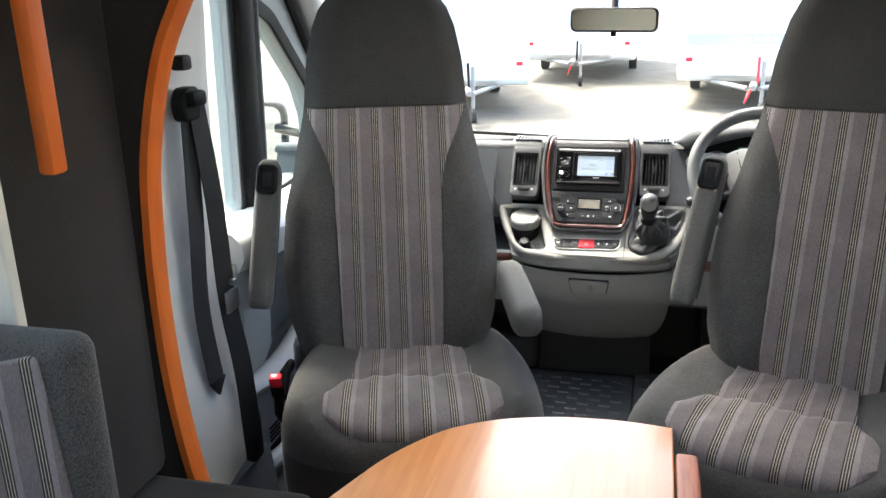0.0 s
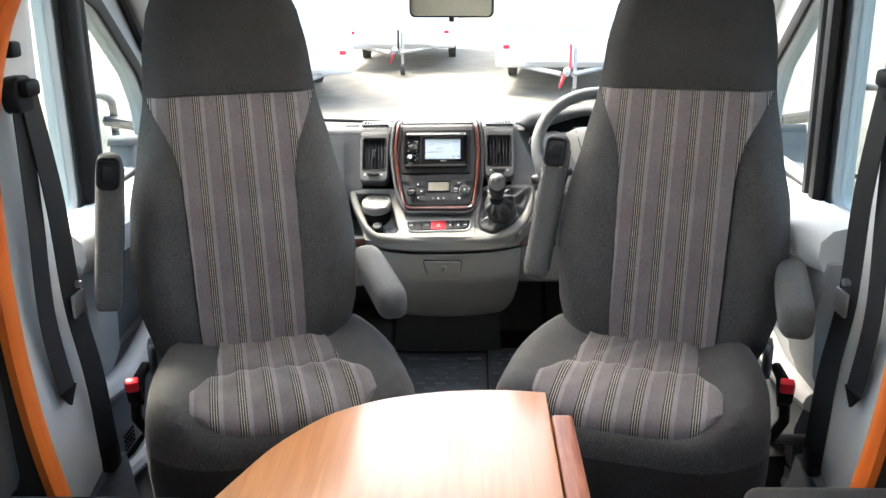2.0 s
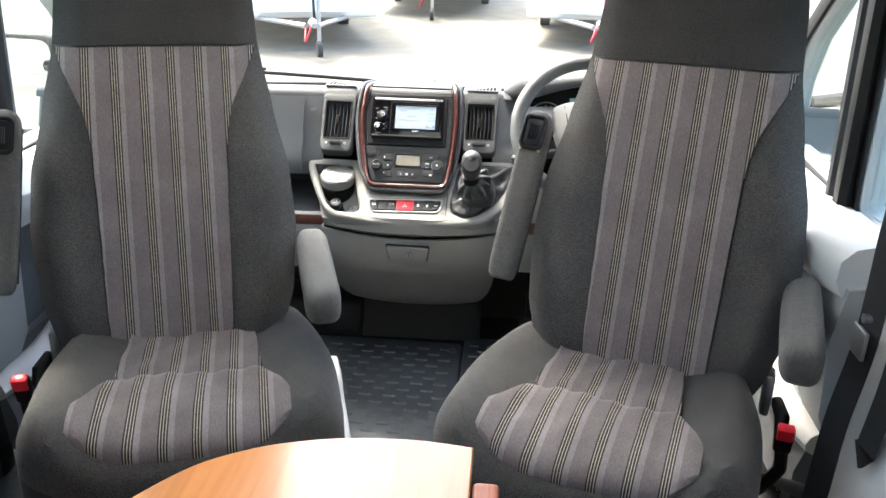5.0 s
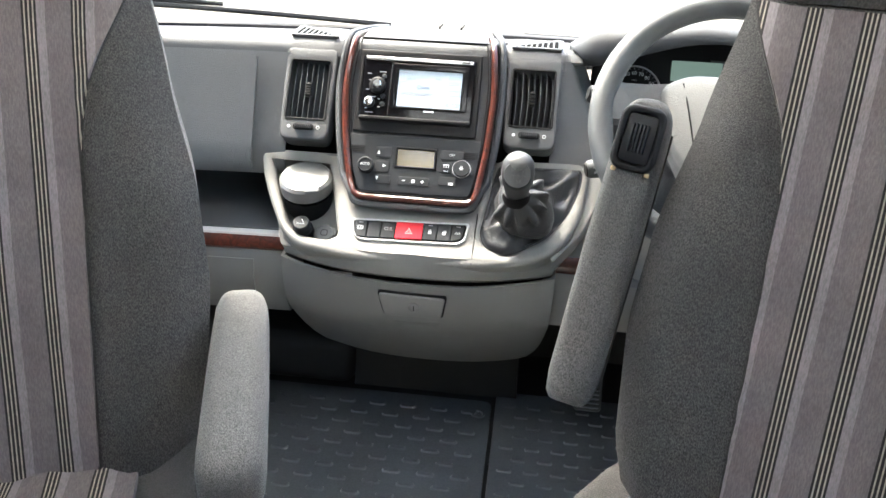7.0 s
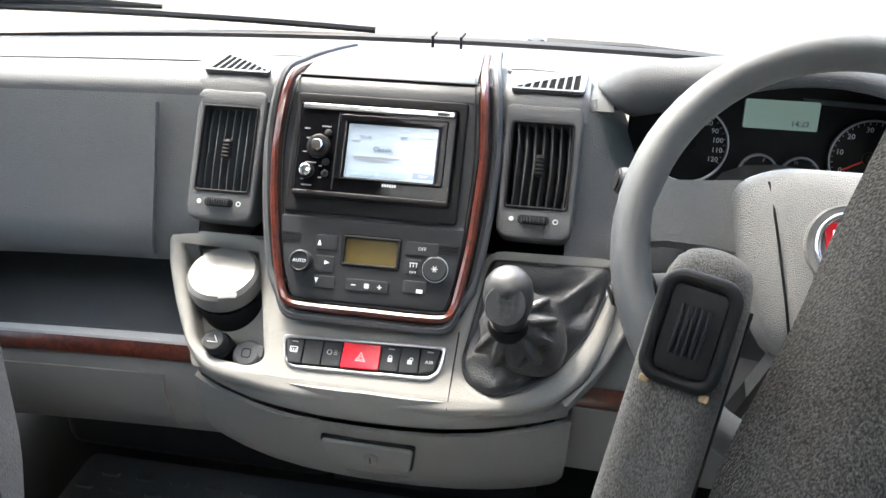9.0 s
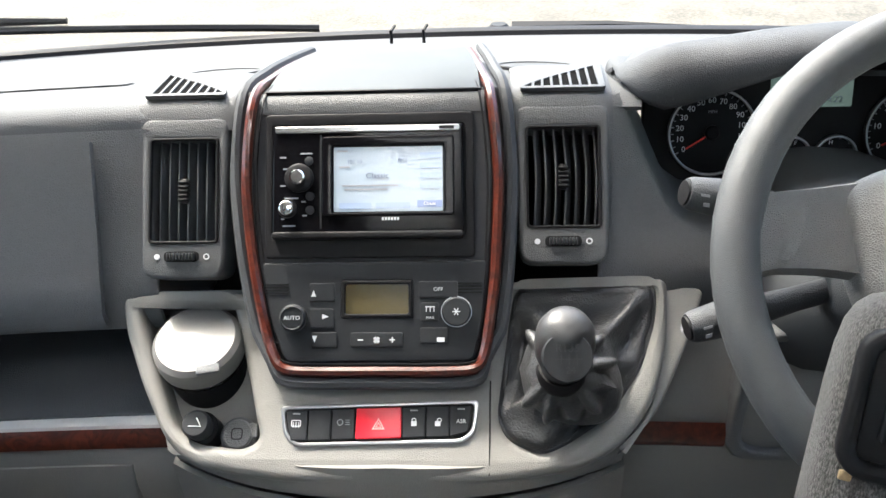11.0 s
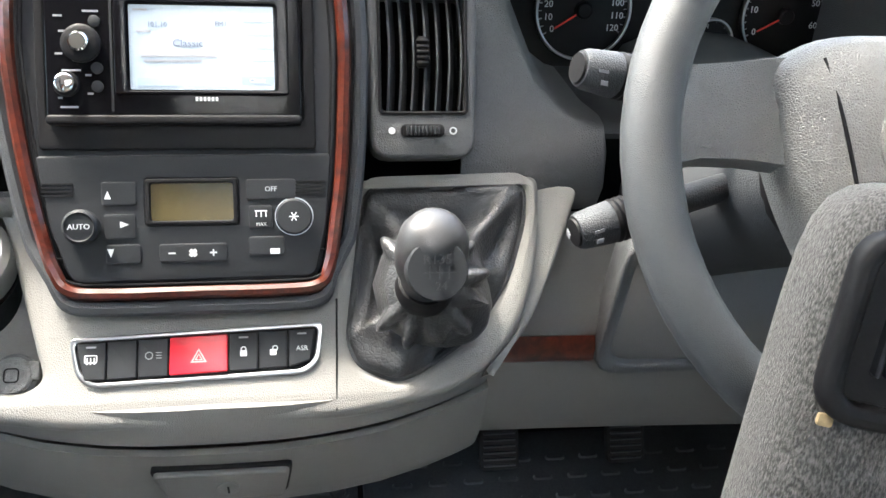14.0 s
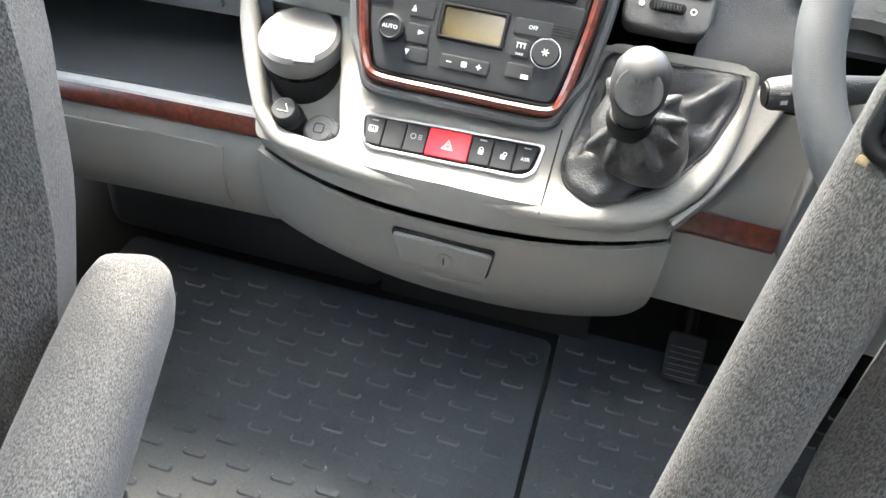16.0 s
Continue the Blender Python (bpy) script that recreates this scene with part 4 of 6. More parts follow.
part("slot_strip", plate([rrect(0.001, -0.0135, 0.172, 0.006, 0.002)], 0.010, 0.0125, SM, 0.001), SATIN, radio, "brushed metal disc-slot strip")
part("slot_key", plate([rrect(0.075, -0.0135, 0.014, 0.003, 0.001)], 0.0125, 0.0132, SM), BLACK, radio)
part("lower_lip", plate([rrect(0.001, -0.112, 0.178, 0.007, 0.003)], 0.0, 0.013, SM, 0.002), BLACK, radio)
part("divider", plate([rrect(-0.0425, -0.062, 0.0016, 0.088, 0.0005)], 0.010, 0.0108, SM), PANEL, radio)
part("screen_frame", plate([rrect(0.0205, -0.0575, 0.122, 0.074, 0.003), rrect(0.0205, -0.0605, 0.104, 0.062, 0.002)], 0.010, 0.0135, SM, 0.0012), GLOSS, radio)
scr = part("screen", plate([rrect(0.0205, -0.0605, 0.101, 0.060, 0.001)], 0.010, 0.0112, SM), SCREEN, radio, "lit pale-blue tuner screen")
T = lambda x, v, n=0.0114: SM @ at(x, v, n)
part("screen_text", text("Classic", 0.0078, T(0.0105, -0.0575)), SCREEN_TEXT, scr)
part("screen_text", text("101.10", 0.0052, T(-0.0105, -0.0445)), SCREEN_TEXT, scr)
part("screen_text", text("FM1", 0.0052, T(0.034, -0.0435)), SCREEN_TEXT, scr)
bars = B()
for x, v, w in ((0.004, -0.0665, 0.052), (0.0, -0.070, 0.040), (-0.022, -0.034, 0.010), (-0.020, -0.049, 0.010)):
    box((x, v, 0.0114), (w, 0.0015, 0.0004), 0, 1, SM, bars)
part("text_block", bars, GREY_PRINT, scr, smooth=0)
for k in range(4):
    part("screen_key", plate([rrect(0.060, -0.039 - 0.0093 * k, 0.020, 0.0052, 0.001)], 0.0112, 0.0116, SM), SCREEN_PALE, scr)
for x, w in ((-0.010, 0.030), (0.025, 0.032)):
    part("screen_key", plate([rrect(x, -0.0852, w, 0.0055, 0.001)], 0.0112, 0.0116, SM), SCREEN_PALE, scr)
part("screen_key", plate([rrect(0.059, -0.0838, 0.023, 0.0066, 0.001)], 0.0112, 0.0116, SM), SCREEN_BLUE, scr)
part("screen_text", text("Classic", 0.0042, T(0.059, -0.0838, 0.0118)), WHITE, scr)
lg = B()
for k in range(6):
    box((0.016 + 0.0028 * k, -0.0975, 0.0137), (0.0018, 0.0028, 0.0004), 0, 1, SM, lg)
part("maker_mark", lg, WHITE, radio, smooth=0)
part("volume_ring", lathe([(0.0135, 0.010), (0.0135, 0.013), (0.0115, 0.0145), (0.008, 0.0145)], 28, SM @ at(-0.0625, -0.0585)), BLACK, radio)
part("volume_knob", lathe([(0.0068, 0.012), (0.0068, 0.020), (0.0055, 0.0215)], 24, SM @ at(-0.0625, -0.0585)), CHROME, radio, "silver round volume knob")
part("source_ring", lathe([(0.0092, 0.010), (0.0085, 0.0125)], 24, SM @ at(-0.0735, -0.0868)), BLACK, radio)
part("source_knob", lathe([(0.0068, 0.012), (0.0068, 0.0165), (0.0055, 0.0175)], 24, SM @ at(-0.0735, -0.0868)), CHROME, radio, "silver round source knob")
pr = B()
for x, v, w in ((-0.078, -0.039, 0.006), (-0.056, -0.0355, 0.011), (-0.0755, -0.0497, 0.0045), (-0.078, -0.0655, 0.005), (-0.070, -0.0772, 0.013), (-0.0585, -0.0805, 0.004), (-0.078, -0.0965, 0.003), (-0.0575, -0.0935, 0.004), (-0.072, -0.103, 0.012)):
    box((x, v, 0.0102), (w, 0.0014, 0.0004), 0, 1, SM, pr)
part("key_print", pr, GREY_PRINT, radio, smooth=0)
for x, v in ((-0.0535, -0.0425), (-0.0525, -0.0755), (-0.0525, -0.0885)):
    part("key", lathe([(0.0042, 0.0095), (0.0042, 0.0108), (0.0034, 0.0112)], 14, SM @ at(x, v)), PANEL, radio)

# climate panel
clim = thing("climate_panel", "dark grey climate control panel with amber display", "climate panel")
co_ = rounded([(-0.099, -0.137), (0.111, -0.136), (0.106, -0.19), (0.0975, -0.228), (-0.0765, -0.229), (-0.090, -0.19)], [0.004, 0.004, 0.01, 0.008, 0.008, 0.01])
part("plate", plate([co_, rrect(0.009, -0.171, 0.066, 0.034, 0.002)], -0.002, 0.004, SM, 0.0015), PANEL, clim)
part("display_bezel", plate([rrect(0.009, -0.171, 0.066, 0.034, 0.002), rrect(0.009, -0.171, 0.059, 0.0275, 0.002)], 0.0, 0.0055, SM, 0.001), BLACK, clim)
part("display", plate([rrect(0.009, -0.171, 0.060, 0.0285, 0.001)], 0.0, 0.002, SM), AMBER_LCD, clim, "unlit amber display")
for x, v, w, h in ((-0.042, -0.1645, 0.024, 0.017), (-0.042, -0.1885, 0.022, 0.018), (-0.040, -0.2085, 0.024, 0.014), (0.066, -0.1625, 0.036, 0.015), (0.058, -0.183, 0.017, 0.017), (0.062, -0.2045, 0.026, 0.014), (0.009, -0.2085, 0.048, 0.0135)):
    part("key", plate([rrect(x, v, w, h, 0.002)], 0.003, 0.0050, SM, 0.0005), PANEL, clim)
for x in (-0.084, 0.095):
    gr = B()
    for k in range(4):
        box((x, -0.157 - 0.0028 * k, 0.0042), (0.022, 0.0013, 0.0012), 0, 1, SM, gr)
    part("sensor_grille", gr, BLACK, clim, smooth=0)
part("temperature_dial", lathe([(0.0125, 0.003), (0.0125, 0.012), (0.0105, 0.014), (0.0095, 0.013)], 32, SM @ at(-0.068, -0.188)), PANEL, clim)
part("fan_dial", lathe([(0.0135, 0.003), (0.0135, 0.0075), (0.012, 0.009)], 32, SM @ at(0.0825, -0.183)), PANEL, clim)
part("dial_ring", lathe([(0.0143, 0.003), (0.0143, 0.0048), (0.0137, 0.0048)], 32, SM @ at(0.0825, -0.183)), SATIN, clim)
part("print", text("AUTO", 0.0055, T(-0.068, -0.188, 0.0142)), WHITE, clim)
part("print", text("OFF", 0.0052, T(0.066, -0.1625, 0.0052)), WHITE, clim)
part("print", text("MAX", 0.0036, T(0.0585, -0.1885, 0.0052)), WHITE, clim)
sym = B()
box((-0.006, -0.2085, 0.0064), (0.005, 0.0011, 0.0004), 0, 1, SM, sym)
for a in (0, 90):
    box((0, 0, 0), (0.005, 0.0011, 0.0004), 0, 1, SM @ at(0.0235, -0.2085, 0.0064, a), sym)
    box((0, 0, 0), (0.0062, 0.0028, 0.0004), 0, 1, SM @ at(0.009, -0.2085, 0.0064, a + 45), sym)
for a in (0, 60, 120):
    box((0, 0, 0), (0.007, 0.0009, 0.0004), 0, 1, SM @ at(0.0825, -0.183, 0.0092, a), sym)
for k in range(3):
    box((0.055 + 0.0035 * k, -0.181, 0.0064), (0.0008, 0.004, 0.0004), 0, 1, SM, sym)
box((0.0585, -0.1785, 0.0064), (0.009, 0.0010, 0.0004), 0, 1, SM, sym)
box((0.064, -0.2045, 0.0064), (0.007, 0.004, 0.0004), 0, 1, SM @ at(0.004, -0.004, 0, 0), sym)
tagged(part("symbols", sym, WHITE, clim, smooth=0), kind="stuff")
tri_ = B()
for x, v, a in ((-0.0495, -0.1655, 0), (-0.0385, -0.187, -90), (-0.0485, -0.2075, 180)):
    for f3 in ((0, 1, 2),):
        q = [SM @ at(x, v, 0.0065, a) @ Vector(p) for p in ((-0.0024, -0.003, 0), (0.0024, -0.003, 0), (0, 0.0032, 0))]
        tri_.faces.new([tri_.verts.new(p) for p in q])
part("arrows", tri_, WHITE, clim, smooth=0)


# air vents
def vent(parent, cx, v0, v1, w, m, tilt=0.0):
    """An air vent: housing with a real opening, upright slats, adjuster, thumb wheel."""
    cv, h = (v0 + v1) / 2, v1 - v0
    hs = rounded([(cx - w / 2 - 0.011, v1 + 0.022), (cx + w / 2 + 0.011, v1 + 0.022), (cx + w / 2 + 0.008, v0 - 0.036), (cx - w / 2 - 0.008, v0 - 0.036)], [0.012, 0.012, 0.016, 0.016])
    hole = rrect(cx, cv, w, h, 0.003)
    p = part("air_vent", plate([hs, hole], -0.05, -0.008, m, 0.004), VENT, parent, "grey air vent with dark upright slats")
    part("rim", plate([rrect(cx, cv, w + 0.004, h + 0.004, 0.004), rrect(cx, cv, w - 0.001, h - 0.001, 0.003)], -0.012, -0.0065, m, 0.001), BLACK, p)
    # Black sheet behind the slats; its colour gives the depth its shade.
    part("shade_sheet", plate([rrect(cx, cv, w, h, 0.003)], -0.05, -0.046, m), VOID, p)
    n = 7
    for k in range(n):
        x = cx - w / 2 + w * (k + 0.5) / n
        s = grid([[(x + 0.002 * math.sin(math.pi * t), v0 + h * t, -0.013 - 0.006 * (2 * t - 1) ** 2), (x + 0.006 + 0.002 * math.sin(math.pi * t), v0 + h * t, -0.034)] for t in (j / 8 for j in range(9))], m, thick=0.0016)
        part("slat", s, DASH_DARK, p)
    ad = B()
    for k in range(5):
        box((cx, cv - 0.009 + 0.0042 * k, -0.0095), (0.010, 0.003, 0.009), 0.001, 1, m, ad)
    box((cx, cv, -0.012), (0.009, 0.024, 0.008), 0.002, 1, m, ad)
    part("adjuster", ad, BLACK, p)
    part("wheel_well", plate([rrect(cx - 0.001, v0 - 0.0145, 0.034, 0.010, 0.004)], -0.009, -0.0068, m), BLACK, p)
    wh = B()
    for k in range(9):
        box((cx - 0.013 + 0.003 * k, v0 - 0.0145, -0.0045), (0.0022, 0.007, 0.005), 0.0006, 1, m, wh)
    part("thumb_wheel", wh, PANEL, p)
    part("mark", lathe([(0.0027, -0.008), (0.0027, -0.0073)], 14, m @ at(cx - 0.025, v0 - 0.0145)), WHITE, p)
    part("mark", plate([circle(cx + 0.023, v0 - 0.0145, 0.003, 16), circle(cx + 0.023, v0 - 0.0145, 0.0019, 16)], -0.008, -0.0073, m), WHITE, p)
    return p


vent(dash, -0.179, -0.115, -0.017, 0.064, SM)
vent(dash, 0.183, -0.104, -0.011, 0.066, SM)
VR = Matrix.Translation((0.71, 2.60, 0.765)) @ Matrix.Rotation(radians(-8), 4, "Z") @ Matrix.Translation((0, -2.586, -0.789)) @ SM
vent(dash, 0.03, -0.090, 0.0, 0.066, VR)


def demister(cx, s, base, push=0.0):
    """Moulded cap over a vent with a slotted demister outlet let into it."""
    cap_rows = []
    for u in (-1, -0.94, -0.8, -0.5, 0, 0.5, 0.8, 0.94, 1):
        e = abs(u) ** 6
        cap_rows.append([base @ Vector((cx + 0.0475 * u, y + 0.004 * e, z - dz * e)) for y, z, dz in ((2.5878, 0.7765, 0.0), (2.5948, 0.7870, 0.0005), (2.600, 0.7945, 0.001), (2.606, 0.7995, 0.0015), (2.614, 0.8030, 0.002), (2.645, 0.8040, 0.003), (2.682, 0.8030, 0.004), (2.72, 0.790, 0.009), (2.745, 0.774, 0.0))])
    part("vent_cap", grid(cap_rows, thick=0.003), VENT, dash, smooth=80)
    m = base @ frame_m((cx, 2.614, 0.8054), (1, 0, 0), (0, 1, -0.02), (0, 0.02, 1))
    rise = lambda x: 0.058 * max(0.02, (x + 0.036) / 0.072) ** 0.8
    rim = [(-0.040, -0.006), (0.041, -0.006), (0.044, 0.064), (0.034, 0.066), (0.012, 0.050), (-0.016, 0.030), (-0.036, 0.012)]
    holes = []
    for k in range(8):
        x = -0.035 + 0.0090 * k
        holes.append([(x * s, 0.0), ((x + 0.0068) * s, 0.0), ((x + 0.0074) * s, rise(x + 0.0068)), ((x + 0.0012) * s, rise(x))][::s])
    d = part("demister_vent", plate([rounded([(x * s, y) for x, y in rim][::s], 0.005)] + holes, -0.0030, 0.0010, m, 0.0003), VENT, dash, "slotted demister outlet")
    # Black sheet just under the slots paints their darkness.
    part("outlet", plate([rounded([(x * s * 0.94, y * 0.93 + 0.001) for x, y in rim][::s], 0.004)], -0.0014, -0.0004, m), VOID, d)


demister(0.183, 1, Matrix.Identity(4))
demister(-0.179, -1, Matrix.Identity(4))
demister(0.0, -1, Matrix.Translation((0.735, 2.586 + 0.006, 0.7615)) @ Matrix.Rotation(radians(-6), 4, "Z") @ Matrix.Translation((0, -2.586, -0.789 - 0.002)))
for cx, tw in ((-0.186, 1), (0.166, -1)):
    m = frame_m((cx, 2.758, 0.7758), (1, 0.12 * tw, 0), (-0.12 * tw, 0.983, -0.185), (0, 0.185, 0.983))
    tray = [(0.043 * math.cos(a), 0.026 * math.sin(a)) for a in (2 * math.pi * k / 28 for k in range(28))]
    sc_ = part("top_scoop", plate([tray, [(x * 0.93, y * 0.9) for x, y in tray]], -0.004, 0.0022, m, 0.0008), TOP_PAD, dash, "shallow oval tray")
    # Nearly flush dark disc; the recess's shade is put into its colour.
    part("tray_shade", plate([[(x * 0.95, y * 0.93) for x, y in tray]], -0.004, 0.0008, m), RUBBER, sc_)

# ---- console ----
console = thing("centre_console", "pale grey plastic console with drawer below the stack", "console")
outline = rounded([(-0.255, 0.125), (-0.244, 0.083), (-0.222, 0.033), (-0.193, -0.02), (-0.165, -0.043), (-0.078, -0.056), (0.026, -0.058), (0.128, -0.055), (0.194, -0.043), (0.230, -0.024), (0.262, 0.012), (0.279, 0.065), (0.285, 0.137), (0.13, 0.134), (0.10, 0.04), (-0.09, 0.04), (-0.119, 0.125)], [0.012, 0.02, 0.02, 0.02, 0.02, 0.02, 0.02, 0.02, 0.02, 0.02, 0.03, 0.03, 0.012, 0.004, 0.02, 0.02, 0.004])
pocket = rounded([(-0.234, 0.116), (-0.140, 0.116), (-0.128, 0.075), (-0.108, 0.002), (-0.102, -0.018), (-0.118, -0.027), (-0.166, -0.022), (-0.186, -0.006), (-0.212, 0.055)], 0.014)
boot = rounded([(0.140, 0.126), (0.271, 0.129), (0.268, 0.095), (0.252, 0.050), (0.222, 0.006), (0.180, -0.021), (0.158, -0.030), (0.128, -0.016), (0.121, 0.004), (0.134, 0.095)], 0.012)
part("top_shell", plate([outline, pocket, boot], -0.055, 0.0, CM, 0.009, 3), CONSOLE, console)
wing = rounded([(0.283, 0.134), (0.322, 0.128), (0.298, 0.068), (0.268, 0.008), (0.232, -0.028), (0.262, 0.012)], [0.002, 0.01, 0.03, 0.03, 0.002, 0.02])
part("side_wing", plate([wing], -0.06, -0.012, CM, 0.004), CONSOLE, console)
part("pocket_floor", plate([rounded([(-0.25, 0.13), (-0.12, 0.13), (-0.09, -0.03), (-0.2, -0.03)], 0.01)], -0.045, -0.036, CM), CONSOLE, console)
part("pocket_back", plate([rounded([(-0.25, 0.128), (-0.122, 0.128), (-0.122, 0.117), (-0.25, 0.117)], 0.002)], -0.05, -0.003, CM, 0.002), DASH, console)
part("gaiter_well", plate([rounded([(0.115, 0.133), (0.28, 0.135), (0.25, 0.02), (0.16, -0.04), (0.115, -0.02)], 0.01)], -0.055, -0.045, CM), BLACK, console)
part("seam", tube([CM @ Vector(p) for p in ((0.113, 0.036, 0.0002), (0.112, -0.01, 0.0004), (0.111, -0.05, -0.001))], 0.0008, 6), BLACK, console)
# rows of keys
part("switch_frame", plate([rounded([(-0.084, 0.012), (0.103, 0.018), (0.099, -0.012), (0.088, -0.021), (-0.068, -0.025), (-0.079, -0.015)], [0.006, 0.006, 0.01, 0.01, 0.01, 0.01]), rounded([(-0.080, 0.0085), (0.0985, 0.0145), (0.095, -0.010), (0.086, -0.0175), (-0.067, -0.0215), (-0.0755, -0.013)], [0.005, 0.005, 0.009, 0.009, 0.009, 0.009])], -0.003, 0.0025, CM, 0.001), SATIN, console, "thin bright switch frame")
part("switch_well", plate([rounded([(-0.080, 0.0085), (0.0985, 0.0145), (0.095, -0.010), (0.086, -0.0175), (-0.067, -0.0215), (-0.0755, -0.013)], [0.005, 0.005, 0.009, 0.009, 0.009, 0.009])], -0.002, 0.0008, CM), BLACK, console)
bx = [-0.0785, -0.0565, -0.0345, -0.0122, 0.0312, 0.0532, 0.0752, 0.0965]
for k in range(7):
    a, b = bx[k] + 0.0006, bx[k + 1] - 0.0006
    up = lambda x: 0.0078 + 0.0055 * (x + 0.08) / 0.18
    dn = lambda x: -0.0205 + 0.0055 * (x + 0.08) / 0.18
    pts = [(a, up(a)), (b, up(b)), (b - (0.004 if k == 6 else 0), dn(b) + (0.004 if k == 6 else 0)), (a + (0.006 if k == 0 else 0), dn(a) + (0.001 if k == 0 else 0))]
    key = part("switch", plate([rounded(pts, 0.0015)], -0.001, 0.0045 if k == 3 else 0.0038, CM, 0.001), RED if k == 3 else PANEL, console, "red hazard switch" if k == 3 else "")
    cx = (a + b) / 2
    if k in (0, 4, 6):
        part("tell_tale", plate([rrect(cx, up(cx) - 0.0035, 0.007, 0.0013, 0.0003)], 0.0038, 0.0042, CM), GREY_PRINT, key)
    if k == 6:
        part("print", text("ASR", 0.0052, CM @ at(cx, -0.002, 0.0040)), WHITE, key)
    elif k == 3:
        part("triangle", plate([[(cx - 0.006, -0.0095), (cx + 0.006, -0.0095), (cx, 0.001)], [(cx - 0.0042, -0.0085), (cx + 0.0042, -0.0085), (cx, -0.001)]], 0.0044, 0.0048, CM), PINK, key)
        part("triangle", plate([[(cx - 0.003, -0.0078), (cx + 0.003, -0.0078), (cx, -0.0028)], [(cx - 0.002, -0.0073), (cx + 0.002, -0.0073), (cx, -0.004)]], 0.0044, 0.0048, CM), PINK, key)
    elif k == 0:
        part("print", plate([rrect(cx, -0.004, 0.009, 0.006, 0.001), rrect(cx, -0.004, 0.0075, 0.0045, 0.0008)], 0.0037, 0.0041, CM), WHITE, key)
        for j in range(3):
            part("print", box((cx - 0.0025 + 0.0025 * j, -0.0055, 0.004), (0.0007, 0.005, 0.0003), 0, 1, CM), WHITE, key)
    elif k in (4, 5):
        part("print", plate([rrect(cx, -0.004, 0.005, 0.0045, 0.0006)], 0.0037, 0.0041, CM), WHITE, key)
        part("print", plate([circle(cx + (0.0015 if k == 5 else 0), -0.001, 0.0022, 14), circle(cx + (0.0015 if k == 5 else 0), -0.001, 0.0014, 14)], 0.0037, 0.0041, CM), WHITE, key)
    elif k == 2:
        part("print", plate([circle(cx - 0.003, -0.003, 0.003, 14), circle(cx - 0.003, -0.003, 0.0022, 14)], 0.0037, 0.0041, CM), GREY_PRINT, key)
        for j in range(3):
            part("print", box((cx + 0.004, -0.005 + 0.002 * j, 0.004), (0.004, 0.0006, 0.0003), 0, 1, CM), GREY_PRINT, key)
# front apron and drawer
ap = []
for k in range(17):
    t = k / 16
    x = -0.196 + (0.236 + 0.196) * t
    c = (2 * t - 1)
    bow = 0.05 * abs(c) ** 2.5
    ap.append([(x, 2.398 + bow, 0.528 - 0.008 * abs(c)), (x, 2.394 + bow, 0.51), (x, 2.398 + bow, 0.492), (x, 2.412 + bow, 0.482), (x, 2.46 + bow, 0.480)])
part("apron", grid(ap, thick=0.006), CONSOLE, console)
part("seam_gap", grid([[(r[3][0], r[3][1] + 0.012, 0.4835), (r[3][0], r[3][1] + 0.012, 0.470)] for r in ap], thick=0.004), BLACK, console)
dr = []
for z, hw, y, bow in ((0.474, 0.222, 2.401, 0.050), (0.44, 0.222, 2.405, 0.048), (0.41, 0.221, 2.410, 0.046), (0.39, 0.220, 2.417, 0.044), (0.37, 0.219, 2.432, 0.041), (0.34, 0.216, 2.460, 0.037), (0.30, 0.211, 2.499, 0.032), (0.265, 0.203, 2.533, 0.028), (0.235, 0.190, 2.562, 0.025), (0.212, 0.174, 2.590, 0.022), (0.198, 0.155, 2.62, 0.020), (0.193, 0.13, 2.66, 0.02)):
    dr.append([(0.018 + hw * u, y + bow * abs(u) ** 2.6 + (0.10 if abs(u) > 0.999 else 0), z + 0.006 * u * u) for u in (-1, -0.985, -0.93, -0.8, -0.6, -0.4, -0.2, 0, 0.2, 0.4, 0.6, 0.8, 0.93, 0.985, 1)])
drawer = part("drawer", grid(dr, thick=0.006), DRAWER, console, "pale grey lockable drawer front")
HM = frame_m((0.02, 2.3985, 0.434), (1, 0, 0), (0, -0.14, 0.99), (0, -0.99, -0.14))
part("handle_frame", plate([rounded([(-0.056, 0.026), (0.056, 0.024), (0.050, -0.019), (-0.046, -0.021)], 0.007)], -0.006, 0.0015, HM, 0.001), BLACK, drawer)
part("handle", plate([rounded([(-0.0535, 0.0235), (0.0535, 0.0215), (0.0475, -0.017), (-0.0435, -0.019)], 0.006)], -0.002, 0.006, HM, 0.002), DRAWER, drawer)
part("scoop", plate([rounded([(-0.044, -0.021), (0.050, -0.019), (0.043, -0.038), (-0.032, -0.039)], 0.006)], -0.016, -0.0075, HM, 0.001), DASH, drawer)
part("scoop_lip", plate([rounded([(-0.034, -0.036), (0.046, -0.035), (0.041, -0.044), (-0.028, -0.045)], 0.004)], -0.016, -0.004, HM, 0.002), DRAWER, drawer)
part("lock", lathe([(0.009, 0.004), (0.009, 0.0075), (0.0075, 0.0085)], 20, HM @ at(0.004, 0.002)), DRAWER, drawer)
part("keyhole", box((0.004, 0.002, 0.0086), (0.0016, 0.010, 0.0008), 0, 1, HM), BLACK, drawer)
part("under_body", box((0.02, 2.68, 0.35), (0.30, 0.16, 0.17), 0.03, 3), RUBBER, console)

